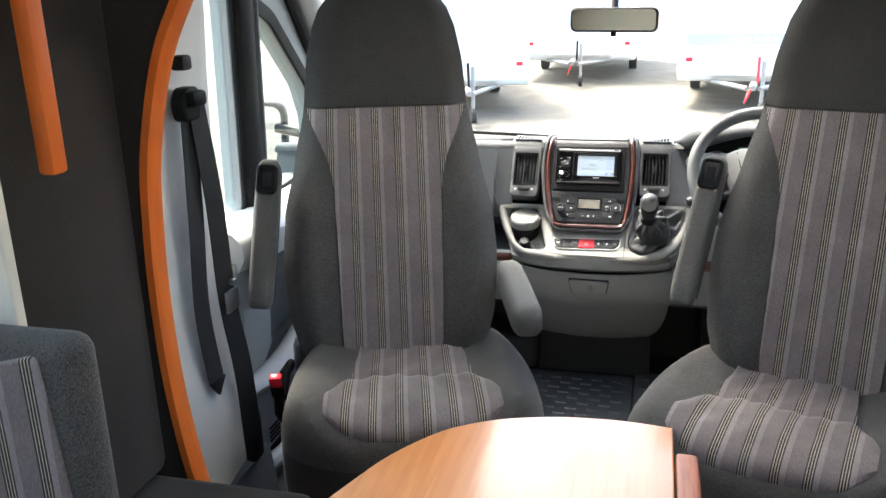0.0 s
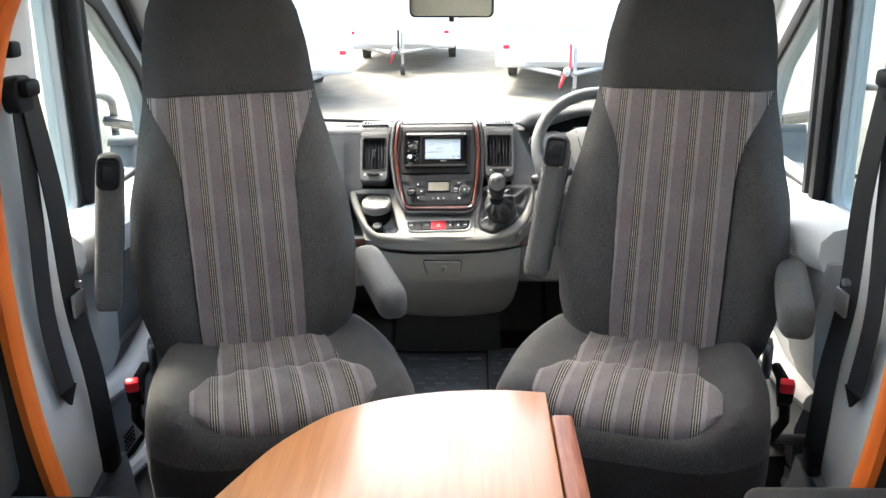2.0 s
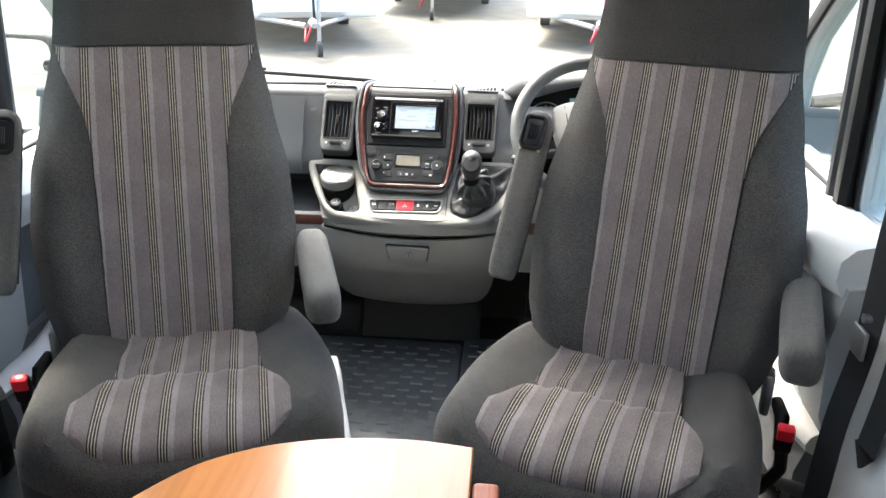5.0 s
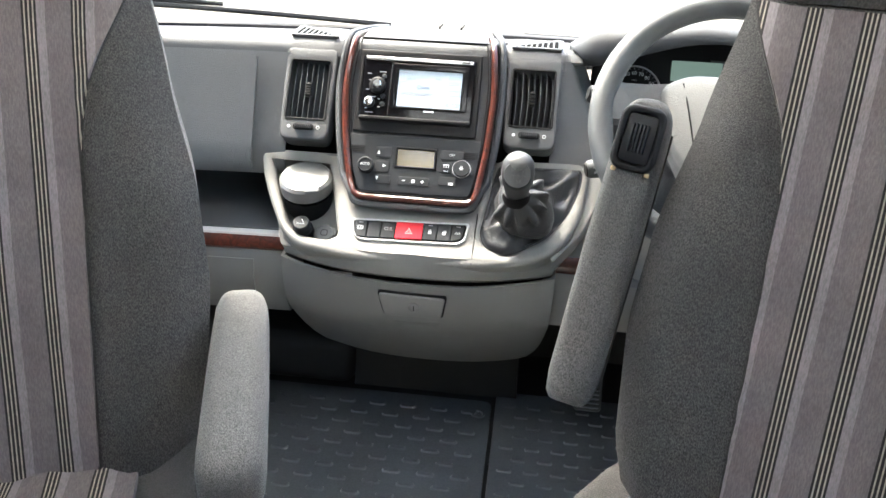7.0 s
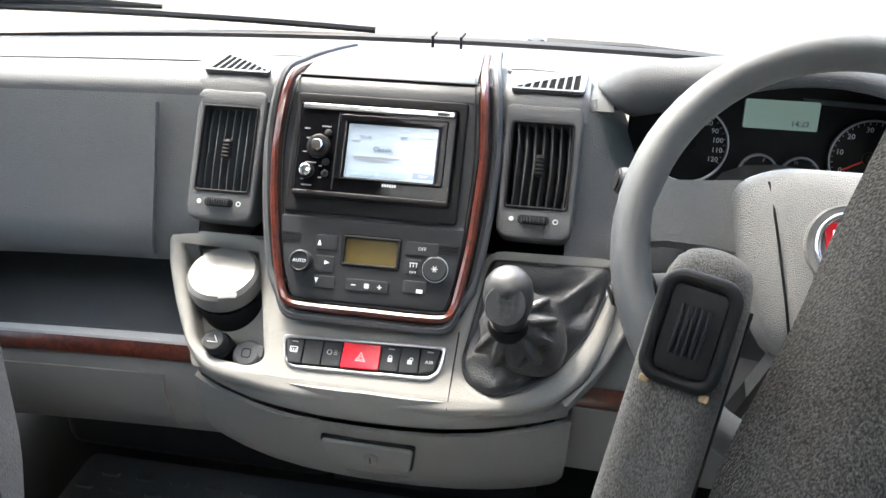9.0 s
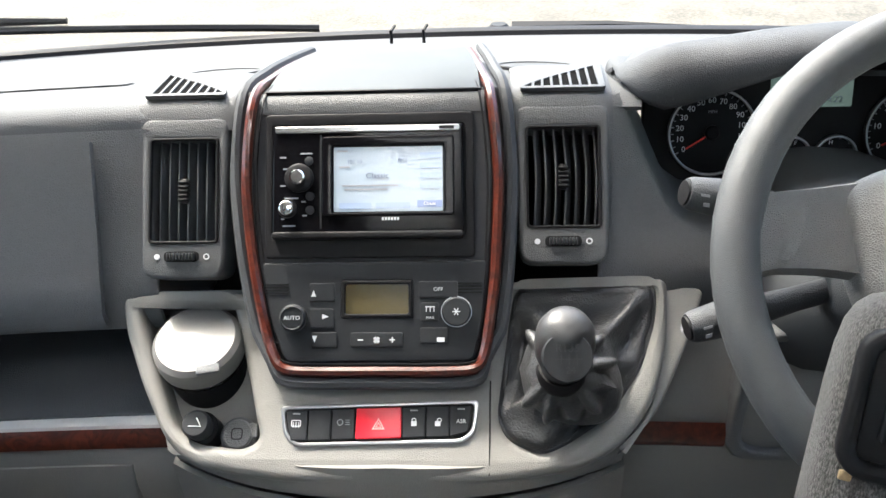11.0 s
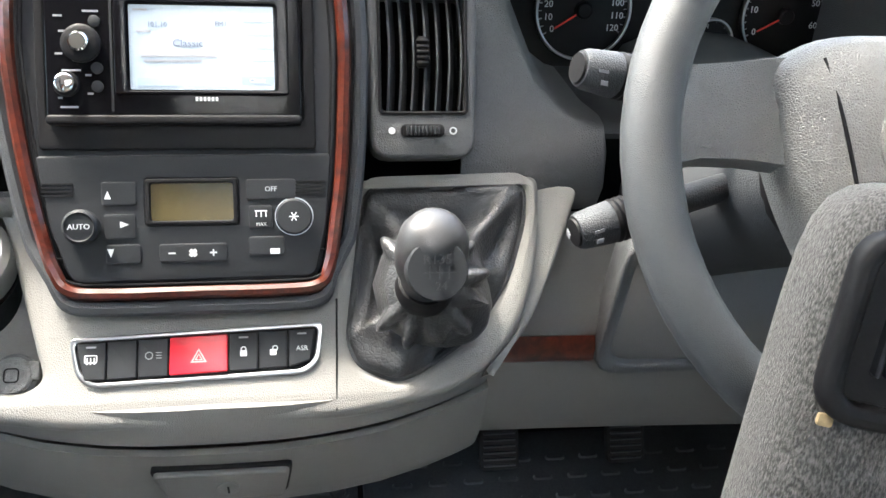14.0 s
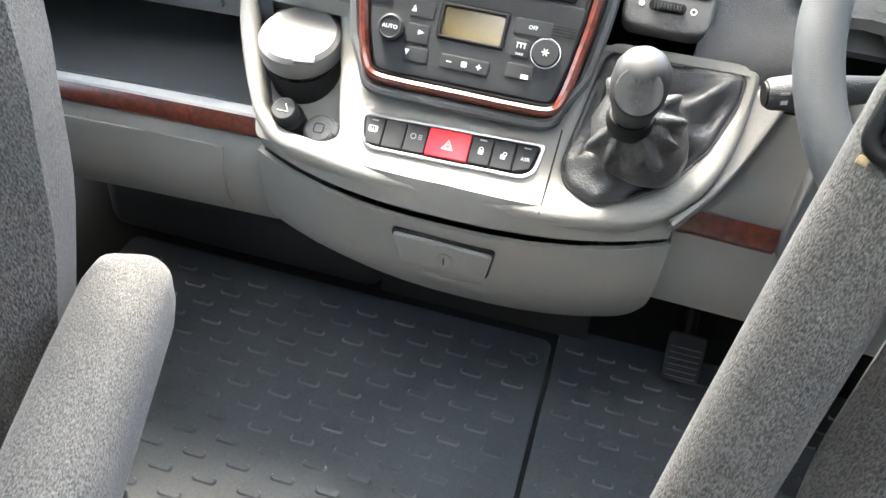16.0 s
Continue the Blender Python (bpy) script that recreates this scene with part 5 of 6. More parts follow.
# ash pot, lighter, socket cap
PM = Matrix.Translation((-0.169, 2.496, 0.561)) @ Matrix.Rotation(radians(17), 4, "X")
pot = thing("ash_pot", "round black ash pot with a glossy grey lid", "ash pot")
part("cup", lathe([(0.034, -0.05), (0.039, 0.0), (0.0415, 0.018), (0.0415, 0.022)], 32, PM), BLACK, pot)
part("collar", lathe([(0.0425, 0.0215), (0.0425, 0.0245), (0.041, 0.0255)], 32, PM), GLOSS, pot)
part("lid", lathe([(0.0425, 0.0265), (0.0435, 0.034), (0.0425, 0.046), (0.038, 0.0505), (0.02, 0.0518), (0.004, 0.052)], 36, PM), material("lid_plastic", (0.13, 0.13, 0.127), 0.34, var=0.05, scale=10), pot, "glossy grey flat lid")
part("thumb_tab", box((0.012, -0.0385, 0.050), (0.022, 0.010, 0.005), 0.002, 2, PM @ Matrix.Rotation(radians(12), 4, "Z")), DASH, pot)
LM = Matrix.Translation((-0.163, 2.440, 0.528)) @ Matrix.Rotation(radians(32), 4, "X") @ Matrix.Translation((0, 0, 0.006))
lighter = thing("cigarette_lighter", "round dark grey cigarette lighter in the console", "lighter")
part("sleeve", lathe([(0.0165, -0.02), (0.0165, 0.006), (0.014, 0.008)], 26, LM), BLACK, lighter)
part("knob", lathe([(0.0125, 0.004), (0.0135, 0.016), (0.0135, 0.022), (0.0115, 0.0245)], 26, LM), PANEL, lighter)
part("mark", tube([LM @ Vector(p) for p in ((-0.006, -0.003, 0.0248), (0.006, -0.003, 0.0248), (0.001, 0.005, 0.0248))], 0.0007, 5), WHITE, lighter)
KM = Matrix.Translation((-0.127, 2.437, 0.523)) @ Matrix.Rotation(radians(34), 4, "X") @ Matrix.Translation((0, 0, 0.006))
cap = thing("socket_cap", "grey rubber power-socket cap in the console", "socket cap")
part("ring", lathe([(0.0175, -0.02), (0.0175, 0.005), (0.015, 0.007)], 26, KM), VENT, cap)
part("cover", lathe([(0.014, 0.004), (0.0145, 0.009), (0.013, 0.0105)], 26, KM), DASH, cap)
part("tab", box((0.014, 0.004, 0.006), (0.010, 0.014, 0.007), 0.002, 2, KM), DASH, cap)
part("mark", plate([rrect(0, 0, 0.011, 0.011, 0.003), rrect(0, 0, 0.009, 0.009, 0.002)], 0.0104, 0.0110, KM), BLACK, cap)

# gear lever
gear = thing("gear_lever", "dark grey gear lever with a loose leather gaiter", "gear lever")
base = [(CM @ Vector((x, y, -0.006))) for x, y in boot]
base = [q for p, p2 in zip(base, base[1:] + base[:1]) for q in (p, p.lerp(p2, 0.5))]
n = len(base)
kc = Vector((0.172, 2.397, 0.638))
bc = sum(base, Vector()) / n
corners = [CM @ Vector((x, y, -0.006)) for x, y in ((0.143, 0.122), (0.266, 0.124), (0.250, 0.050), (0.160, -0.026), (0.126, -0.008))]
axis = (kc - bc).normalized()
side_a = axis.cross(Vector((0, 1, 0))).normalized()
side_b = axis.cross(side_a)
rows = []
for t, r, h, ring in ((0.0, 1.0, 0.0, 0), (0.05, 0.985, 0.04, 0), (0.12, 0.92, 0.03, 0), (0.20, 0.85, 0.0, 0), (0.29, 0.77, 0.0, 0), (0.38, 0.69, 0.03, 0), (0.47, 0.61, 0.08, 0.1), (0.55, 0.54, 0.16, 0.3), (0.62, 0.50, 0.27, 0.6), (0.69, 0.46, 0.42, 0.9), (0.76, 0, 0.58, 1), (0.82, 0, 0.72, 1), (0.87, 0, 0.83, 1), (0.91, 0, 0.90, 1), (0.95, 0, 0.955, 1), (1.0, 0, 1.0, 1)):
    c = bc.lerp(kc, h)
    rad = lerp_table([(0.47, 0.050), (0.69, 0.043), (0.76, 0.041), (0.82, 0.041), (0.87, 0.040), (0.91, 0.037), (0.95, 0.030), (1.0, 0.0195)], t)
    row = []
    for i, p in enumerate(base):
        d = p - bc
        d2 = d - axis * d.dot(axis)
        ang = math.atan2(d2.dot(side_b), d2.dot(side_a))
        ridge = sum(math.exp(-((p - q).length / 0.034) ** 2) for q in corners)
        hump = math.sin(math.pi * min(1, t / 0.7)) if t < 0.7 else 0.0
        fold = 1 + hump * (0.05 * math.sin(5 * ang + 3.0 * t) + 0.035 * math.sin(9 * ang - 6 * t))
        pleat = 1 + 0.19 * math.cos(12 * ang) * math.exp(-((t - 0.89) / 0.08) ** 2)
        pouch = 1 + 0.5 * math.exp(-((t - 0.60) / 0.12) ** 2) * max(0.0, d2.normalized().dot(Vector((0.72, -0.60, -0.35)).normalized())) ** 3
        q1 = c + d * (r * fold) + Vector((0, -0.64, 0.768)) * (hump * (0.022 * min(1, ridge) - 0.008))
        q2 = c + d2.normalized() * (rad * pleat)
        q = q1.lerp(q2, ring)
        crease = 0.0055 * hump * noise.noise(Vector((p.x * 48, p.y * 48, t * 5.0)))
        row.append(c + (q - c) * pouch + Vector((0, -0.64, 0.768)) * crease)
    rows.append(row)
part("gaiter", grid(rows, closed=True), LEATHER, gear, "creased black leather gaiter", smooth=70)
part("gaiter_hem", tube(base, 0.004, 8, closed=True), LEATHER, gear)
up = Vector((0.0, -0.30, 0.95)).normalized()
sx = Vector((1, 0, 0))
KN = frame_m(kc - up * 0.006, sx, up.cross(sx), up)
part("collar", lathe([(0.019, -0.004), (0.021, 0.004), (0.019, 0.012)], 24, KN), BLACK, gear)
ks = [[(Vector((math.cos(q) * rx, math.sin(q) * ry + oy, z))) for q in (2 * math.pi * k / 28 for k in range(28))] for z, rx, ry, oy in ((0.004, 0.016, 0.016, 0), (0.018, 0.018, 0.0175, 0), (0.036, 0.0228, 0.022, -0.002), (0.052, 0.0242, 0.0235, -0.003), (0.066, 0.0225, 0.0215, -0.002), (0.074, 0.018, 0.017, -0.001), (0.079, 0.012, 0.011, 0), (0.080, 0.003, 0.003, 0))]
part("knob", grid(ks, KN, closed=True, caps=True), material("knob_plastic", (0.040, 0.041, 0.043), 0.42, var=0.08, scale=15, bump=0.15, bump_scale=800), gear, "smooth dark grey knob")
fd = Vector((0.0, -0.80, 0.60)).normalized()
DMm = frame_m(KN @ Vector((0, -0.0215, 0.0590)), sx, sx.cross(fd) * -1, fd)
part("disc", lathe([(0.0195, -0.006), (0.0195, 0.0065), (0.0185, 0.008)], 28, DMm), PANEL, gear)
part("print", text("R135", 0.0088, DMm @ at(0, 0.0065, 0.0092)), STACK, gear)
part("print", text("24", 0.0075, DMm @ at(0.002, -0.010, 0.0092)), STACK, gear)
pb = B()
box((0.001, -0.0015, 0.0092), (0.020, 0.0007, 0.0003), 0, 1, DMm, pb)
for k in range(3):
    box((-0.005 + 0.006 * k, -0.0015, 0.0092), (0.0007, 0.008, 0.0003), 0, 1, DMm, pb)
part("shift_gate", pb, STACK, gear, smooth=0)

# ---- instruments ----
QM = frame_m((0.455, 2.70, 0.722), (1, 0, 0), (0, 0.26, 0.966), (0, -0.966, 0.26))
clus = thing("instrument_cluster", "dark instrument cluster with two dials and small displays", "instrument cluster")
part("backplate", plate([rounded([(-0.175, -0.07), (0.17, -0.07), (0.17, 0.06), (0.12, 0.09), (-0.12, 0.09), (-0.175, 0.06)], 0.03)], -0.02, -0.004, QM, 0.003), BLACK, clus)


def dial(cx, cy, r, marks, n, a0, a1, needle):
    d = part("dial", lathe([(r, -0.004), (r, 0.0), (r * 0.98, 0.0005), (0.002, 0.0005)], 40, QM @ at(cx, cy)), BLACK, clus, "black dial with white figures and red needle")
    part("ring", plate([circle(cx, cy, r + 0.0022, 40), circle(cx, cy, r - 0.0006, 40)], -0.002, 0.005, QM, 0.001), SATIN, d)
    for k, s in enumerate(marks):
        a = radians(a0 + (a1 - a0) * k / (len(marks) - 1))
        part("figure", text(s, 0.0088 if r > 0.03 else 0.006, QM @ at(cx + 0.76 * r * math.cos(a), cy + 0.76 * r * math.sin(a), 0.001)), WHITE, d)
    tick = B()
    for k in range(n + 1):
        a = a0 + (a1 - a0) * k / n
        box((r * 0.93, 0, 0.0008), (r * 0.07, 0.0008 + 0.0006 * (k % 2 == 0), 0.0003), 0, 1, QM @ at(cx, cy, 0, a), tick)
    part("ticks", tick, GREY_PRINT, d, smooth=0)
    part("needle", box((r * 0.33, 0, 0.004), (r * 0.78, 0.0018, 0.0014), 0.0004, 1, QM @ at(cx, cy, 0, needle)), RED_NEEDLE, d, "red needle")
    part("boss", lathe([(0.008, 0.0005), (0.008, 0.006), (0.006, 0.008)], 20, QM @ at(cx, cy)), BLACK, d)
    return d


dial(-0.102, -0.004, 0.045, ["0", "10", "20", "30", "40", "50", "60", "70", "80", "90", "100", "110", "120"], 24, 212, -28, 212)
dial(0.104, -0.006, 0.044, ["0", "10", "20", "30", "40", "50", "60"], 24, 208, -15, 208)
dial(-0.018, -0.032, 0.021, ["", "F"], 4, 200, 70, 195)
dial(0.030, -0.032, 0.021, ["H", "C"], 4, 110, -20, -10)
part("print", text("MPH", 0.0048, QM @ at(-0.102, 0.018, 0.001)), GREY_PRINT, clus)
part("display", plate([rrect(0.0, 0.038, 0.084, 0.034, 0.002)], -0.004, 0.001, QM), GREEN_LCD, clus, "dim green trip display")
part("clock", text("14:22", 0.0095, QM @ at(0.022, 0.0285, 0.0013)), SCREEN_TEXT, clus)

# ---- steering wheel ----
TH = radians(50)
WHEEL_X, WHEEL_Y, WHEEL_Z, WHEEL_R = 0.441, 2.318, 0.788, 0.168
WU, WN = Vector((0, math.cos(TH), math.sin(TH))), Vector((0, -math.sin(TH), math.cos(TH)))
WM = frame_m((WHEEL_X, WHEEL_Y, WHEEL_Z), (1, 0, 0), WU, WN)
wheel = thing("steering_wheel", "dark grey leather-grained four-spoke steering wheel", "steering wheel")
rim = [WM @ Vector((WHEEL_R * math.cos(a), WHEEL_R * math.sin(a), 0)) for a in (2 * math.pi * k / 64 for k in range(64))]
part("rim", tube(rim, 0.0158, 20, closed=True), WHEEL, wheel)
PADM = WM @ Matrix.Translation((-0.009, 0, -0.036))
hub_o = rounded([(-0.088, 0.052), (-0.05, 0.072), (0.05, 0.072), (0.088, 0.052), (0.074, -0.02), (0.045, -0.085), (-0.045, -0.085), (-0.074, -0.02)], 0.025)
hubrows = []
for s, z in ((1.0, 0.0), (1.0, 0.018), (0.97, 0.028), (0.90, 0.034), (0.7, 0.039), (0.4, 0.0415), (0.05, 0.042)):
    hubrows.append([(x * s, y * s, z) for x, y in hub_o])
part("hub", grid(hubrows, PADM, closed=True, caps=True), HUB, wheel, "grained grey airbag cover")
for sx_ in (-1, 1):
    sp = [[(sx_ * x, y + dy, z + dz) for dy, dz in ((h, -0.006), (h * 0.9, 0.008), (0, 0.012), (-h * 0.9, 0.008), (-h, -0.006), (0, -0.012))] for x, y, z, h in ((0.07, 0.028, 0.016, 0.034), (0.10, 0.028, 0.018, 0.030), (0.13, 0.026, 0.026, 0.028), (WHEEL_R - 0.012 + 0.009 * sx_, 0.024, 0.034, 0.030))]
    spo = part("spoke", grid(sp, PADM, closed=True, caps=True), HUB, wheel)
    part("blank_cover", plate([rounded([(sx_ * 0.108, 0.045), (sx_ * 0.150, 0.038), (sx_ * 0.146, 0.012), (sx_ * 0.122, 0.004)][::sx_], 0.008)], 0.026, 0.036, PADM), HUB, spo)
    lo = [[(sx_ * x, y + dy, z + dz) for dy, dz in ((0.014, 0), (0, 0.008), (-0.014, 0), (0, -0.008))] for x, y, z in ((0.035, -0.075, 0.012), (0.06, -0.115, 0.006), (WHEEL_R * 0.5, -WHEEL_R * 0.86, 0.034))]
    part("spoke", grid(lo, PADM, closed=True, caps=True), BLACK, wheel)
    ln = smooth_path([PADM @ Vector((sx_ * x, y, z)) for x, y, z in ((0.056, 0.055, 0.0345), (0.050, 0.02, 0.0400), (0.040, -0.04, 0.0395), (0.034, -0.075, 0.0345))], 5)
    part("cover_seam", tube(ln, 0.0012, 6), BLACK, wheel)
part("boss", lathe([(0.05, -0.06), (0.06, -0.02), (0.055, 0.004)], 28, PADM), BLACK, wheel)
BM = PADM @ at(0.004, 0.006)
badge = part("badge", lathe([(0.034, 0.038), (0.034, 0.043), (0.0325, 0.044), (0.026, 0.0415)], 36, BM), HUB, wheel)
part("badge_ring", plate([circle(0, 0, 0.0275, 36), circle(0, 0, 0.0225, 36)], 0.0415, 0.0475, BM, 0.0022), CHROME, badge, "polished chrome badge ring")
part("badge_enamel", plate([rounded([(-0.0205, 0.018), (0.0205, 0.018), (0.0165, -0.021), (-0.0165, -0.021)], 0.006)], 0.0415, 0.0455, BM, 0.001), ENAMEL, badge, "red enamel badge field")
lb = B()
for x in (-0.0125, -0.0045, 0.0035, 0.0115):
    box((x, 0.0, 0.046), (0.0032, 0.024, 0.0015), 0.0004, 1, BM, lb)
for x, y in ((-0.010, 0.010), (-0.010, 0.001), (0.004, 0.010), (0.0125, 0.0105)):
    box((x, y, 0.046), (0.006, 0.003, 0.0014), 0.0004, 1, BM, lb)
part("badge_mark", lb, CHROME, badge)

# steering column with stalks
col = thing("steering_column", "grey steering column shroud with two control stalks", "steering column")
cc = [Vector((WHEEL_X, WHEEL_Y, WHEEL_Z)) - WN * d for d in (0.03, 0.10, 0.20, 0.30)]
crow = []
for c, w, h in zip(cc, (0.060, 0.066, 0.07, 0.075), (0.05, 0.056, 0.06, 0.065)):
    crow.append([c + Vector((w * math.cos(a), 0, 0)) + WU * (h * math.sin(a)) for a in (2 * math.pi * k / 20 for k in range(20))])
part("shroud", grid(crow, closed=True, caps=True), DASH_DARK, col)
part("upper_shroud", grid([[(0.385, 2.47, 0.69), (0.385, 2.56, 0.675), (0.385, 2.69, 0.668)], [(0.392, 2.45, 0.728), (0.396, 2.56, 0.706), (0.396, 2.69, 0.688)], [(0.42, 2.443, 0.746), (0.422, 2.555, 0.722), (0.42, 2.69, 0.70)], [(0.455, 2.44, 0.752), (0.455, 2.55, 0.727), (0.455, 2.69, 0.704)], [(0.50, 2.443, 0.746), (0.50, 2.555, 0.722), (0.50, 2.69, 0.70)], [(0.54, 2.455, 0.735), (0.53, 2.56, 0.715), (0.53, 2.69, 0.69)], [(0.60, 2.49, 0.70), (0.59, 2.56, 0.672), (0.58, 2.68, 0.668)]], thick=0.006), DASH, col, smooth=70)


def stalk(tip, root, nm):
    tip, root = Vector(tip), Vector(root)
    d = (root - tip).normalized()
    s = part("stalk", tube([tip, tip + d * 0.004, tip + d * 0.024, tip + d * 0.025], [0.0112, 0.0128, 0.0145, 0.0145], 20), DASH_DARK, col, nm)
    part("stalk_ring", tube([tip + d * (0.0255 + 0.0022 * k) for k in range(7)], [0.0142, 0.0152] * 3 + [0.0142], 20), BLACK, s)
    part("stalk_arm", tube([tip + d * 0.039, tip + d * 0.06, tip + d * 0.085, root], [0.0138, 0.0118, 0.010, 0.0095], 16), DASH_DARK, s)
    part("end_cap", tube([tip - d * 0.002, tip - d * 0.0005], [0.0094, 0.0100], 20), BLACK, s)
    m = frame_m(tip + d * 0.012 + Vector((0, -0.0138, 0.0036)), d, Vector((0, 0.3, 0.95)), Vector((0, -0.95, 0.3)))
    q = B()
    box((0.0, 0.003, 0.001), (0.007, 0.002, 0.0005), 0, 1, m, q)
    box((0.001, -0.004, 0.001), (0.005, 0.003, 0.0005), 0, 1, m, q)
    part("print", q, GREY_PRINT, s, smooth=0)
    return s, d


stalk((0.262, 2.422, 0.790), (0.42, 2.44, 0.752), "grey lighting stalk")
s2, d2 = stalk((0.268, 2.386, 0.690), (0.42, 2.42, 0.715), "grey cruise control stalk")
part("print", text("RES", 0.0050, frame_m(Vector((0.2655, 2.3855, 0.690)) - d2 * 0.003, (0, -1, 0), (0, 0, 1), (-1, 0, 0))), GREY_PRINT, s2)
stalk((0.655, 2.415, 0.800), (0.50, 2.44, 0.752), "grey wiper stalk")

# ---- cab seats ----
BW = [(0.36, 0.40), (0.42, 0.455), (0.50, 0.495), (0.62, 0.515), (0.72, 0.500), (0.84, 0.448), (0.96, 0.402), (1.06, 0.390), (1.14, 0.362), (1.19, 0.325), (1.226, 0.268), (1.246, 0.18), (1.255, 0.06)]


def back_front(z, u):
    """Front of the backrest at height z, u from -1 to 1 across; seat looks to -y."""
    y = 0.0 + (z - 0.42) * 0.41 - 0.02 * math.sin((z - 0.42) * 4.2)
    bol = 0.045 * max(0, min(1, (1.0 - z) / 0.25)) * max(0, min(1, (z - 0.36) / 0.12))
    y -= bol * math.exp(-((abs(u) - 0.78) / 0.26) ** 2) - 0.0
    y += 0.085 * max(0, abs(u) - 0.72) ** 1.6 * 2.4
    if z > 1.0:
        y += 0.35 * (z - 1.0) ** 2
    return y


def top_cushion(x, y):
    """Height of the seat cushion: two puffed side lobes, a dip towards the back, a rolled front."""
    a = abs(x)
    front = max(0.0, min(1.0, (-y - 0.05) / 0.2))
    z = 0.405 + (0.034 + 0.016 * front) * math.exp(-((a - 0.212) / 0.062) ** 2)
    z += 0.012 * front * math.exp(-(x / 0.15) ** 4)
    z -= 0.9 * max(0, -y - 0.33) ** 1.7 + 0.015 * max(0, y)
    return z + 0.003 * math.sin(x * 34 + y * 15) * (a < 0.14)


def armrest_mesh(k):
    """A padded armrest, k times its full width and depth."""
    rows = []
    for y, w, h, dz in ((0.0, 0.050, 0.050, 0), (-0.008, 0.062, 0.064, 0), (-0.03, 0.070, 0.071, 0), (-0.10, 0.072, 0.073, 0.001), (-0.18, 0.073, 0.072, 0.0), (-0.25, 0.072, 0.073, 0.001), (-0.300, 0.072, 0.072, 0.0), (-0.320, 0.070, 0.069, 0), (-0.334, 0.065, 0.064, 0), (-0.343, 0.056, 0.055, 0), (-0.349, 0.042, 0.041, 0), (-0.352, 0.024, 0.023, 0), (-0.353, 0.006, 0.006, 0)):
        rows.append([(x * 0.92, y, z + dz) for x, z in rrect(0, 0, w * k, h * k, min(w, h) * k * 0.33, 5)])
    return finish("armrest", grid(rows, closed=True, caps=True), FABRIC_ARM, 75)


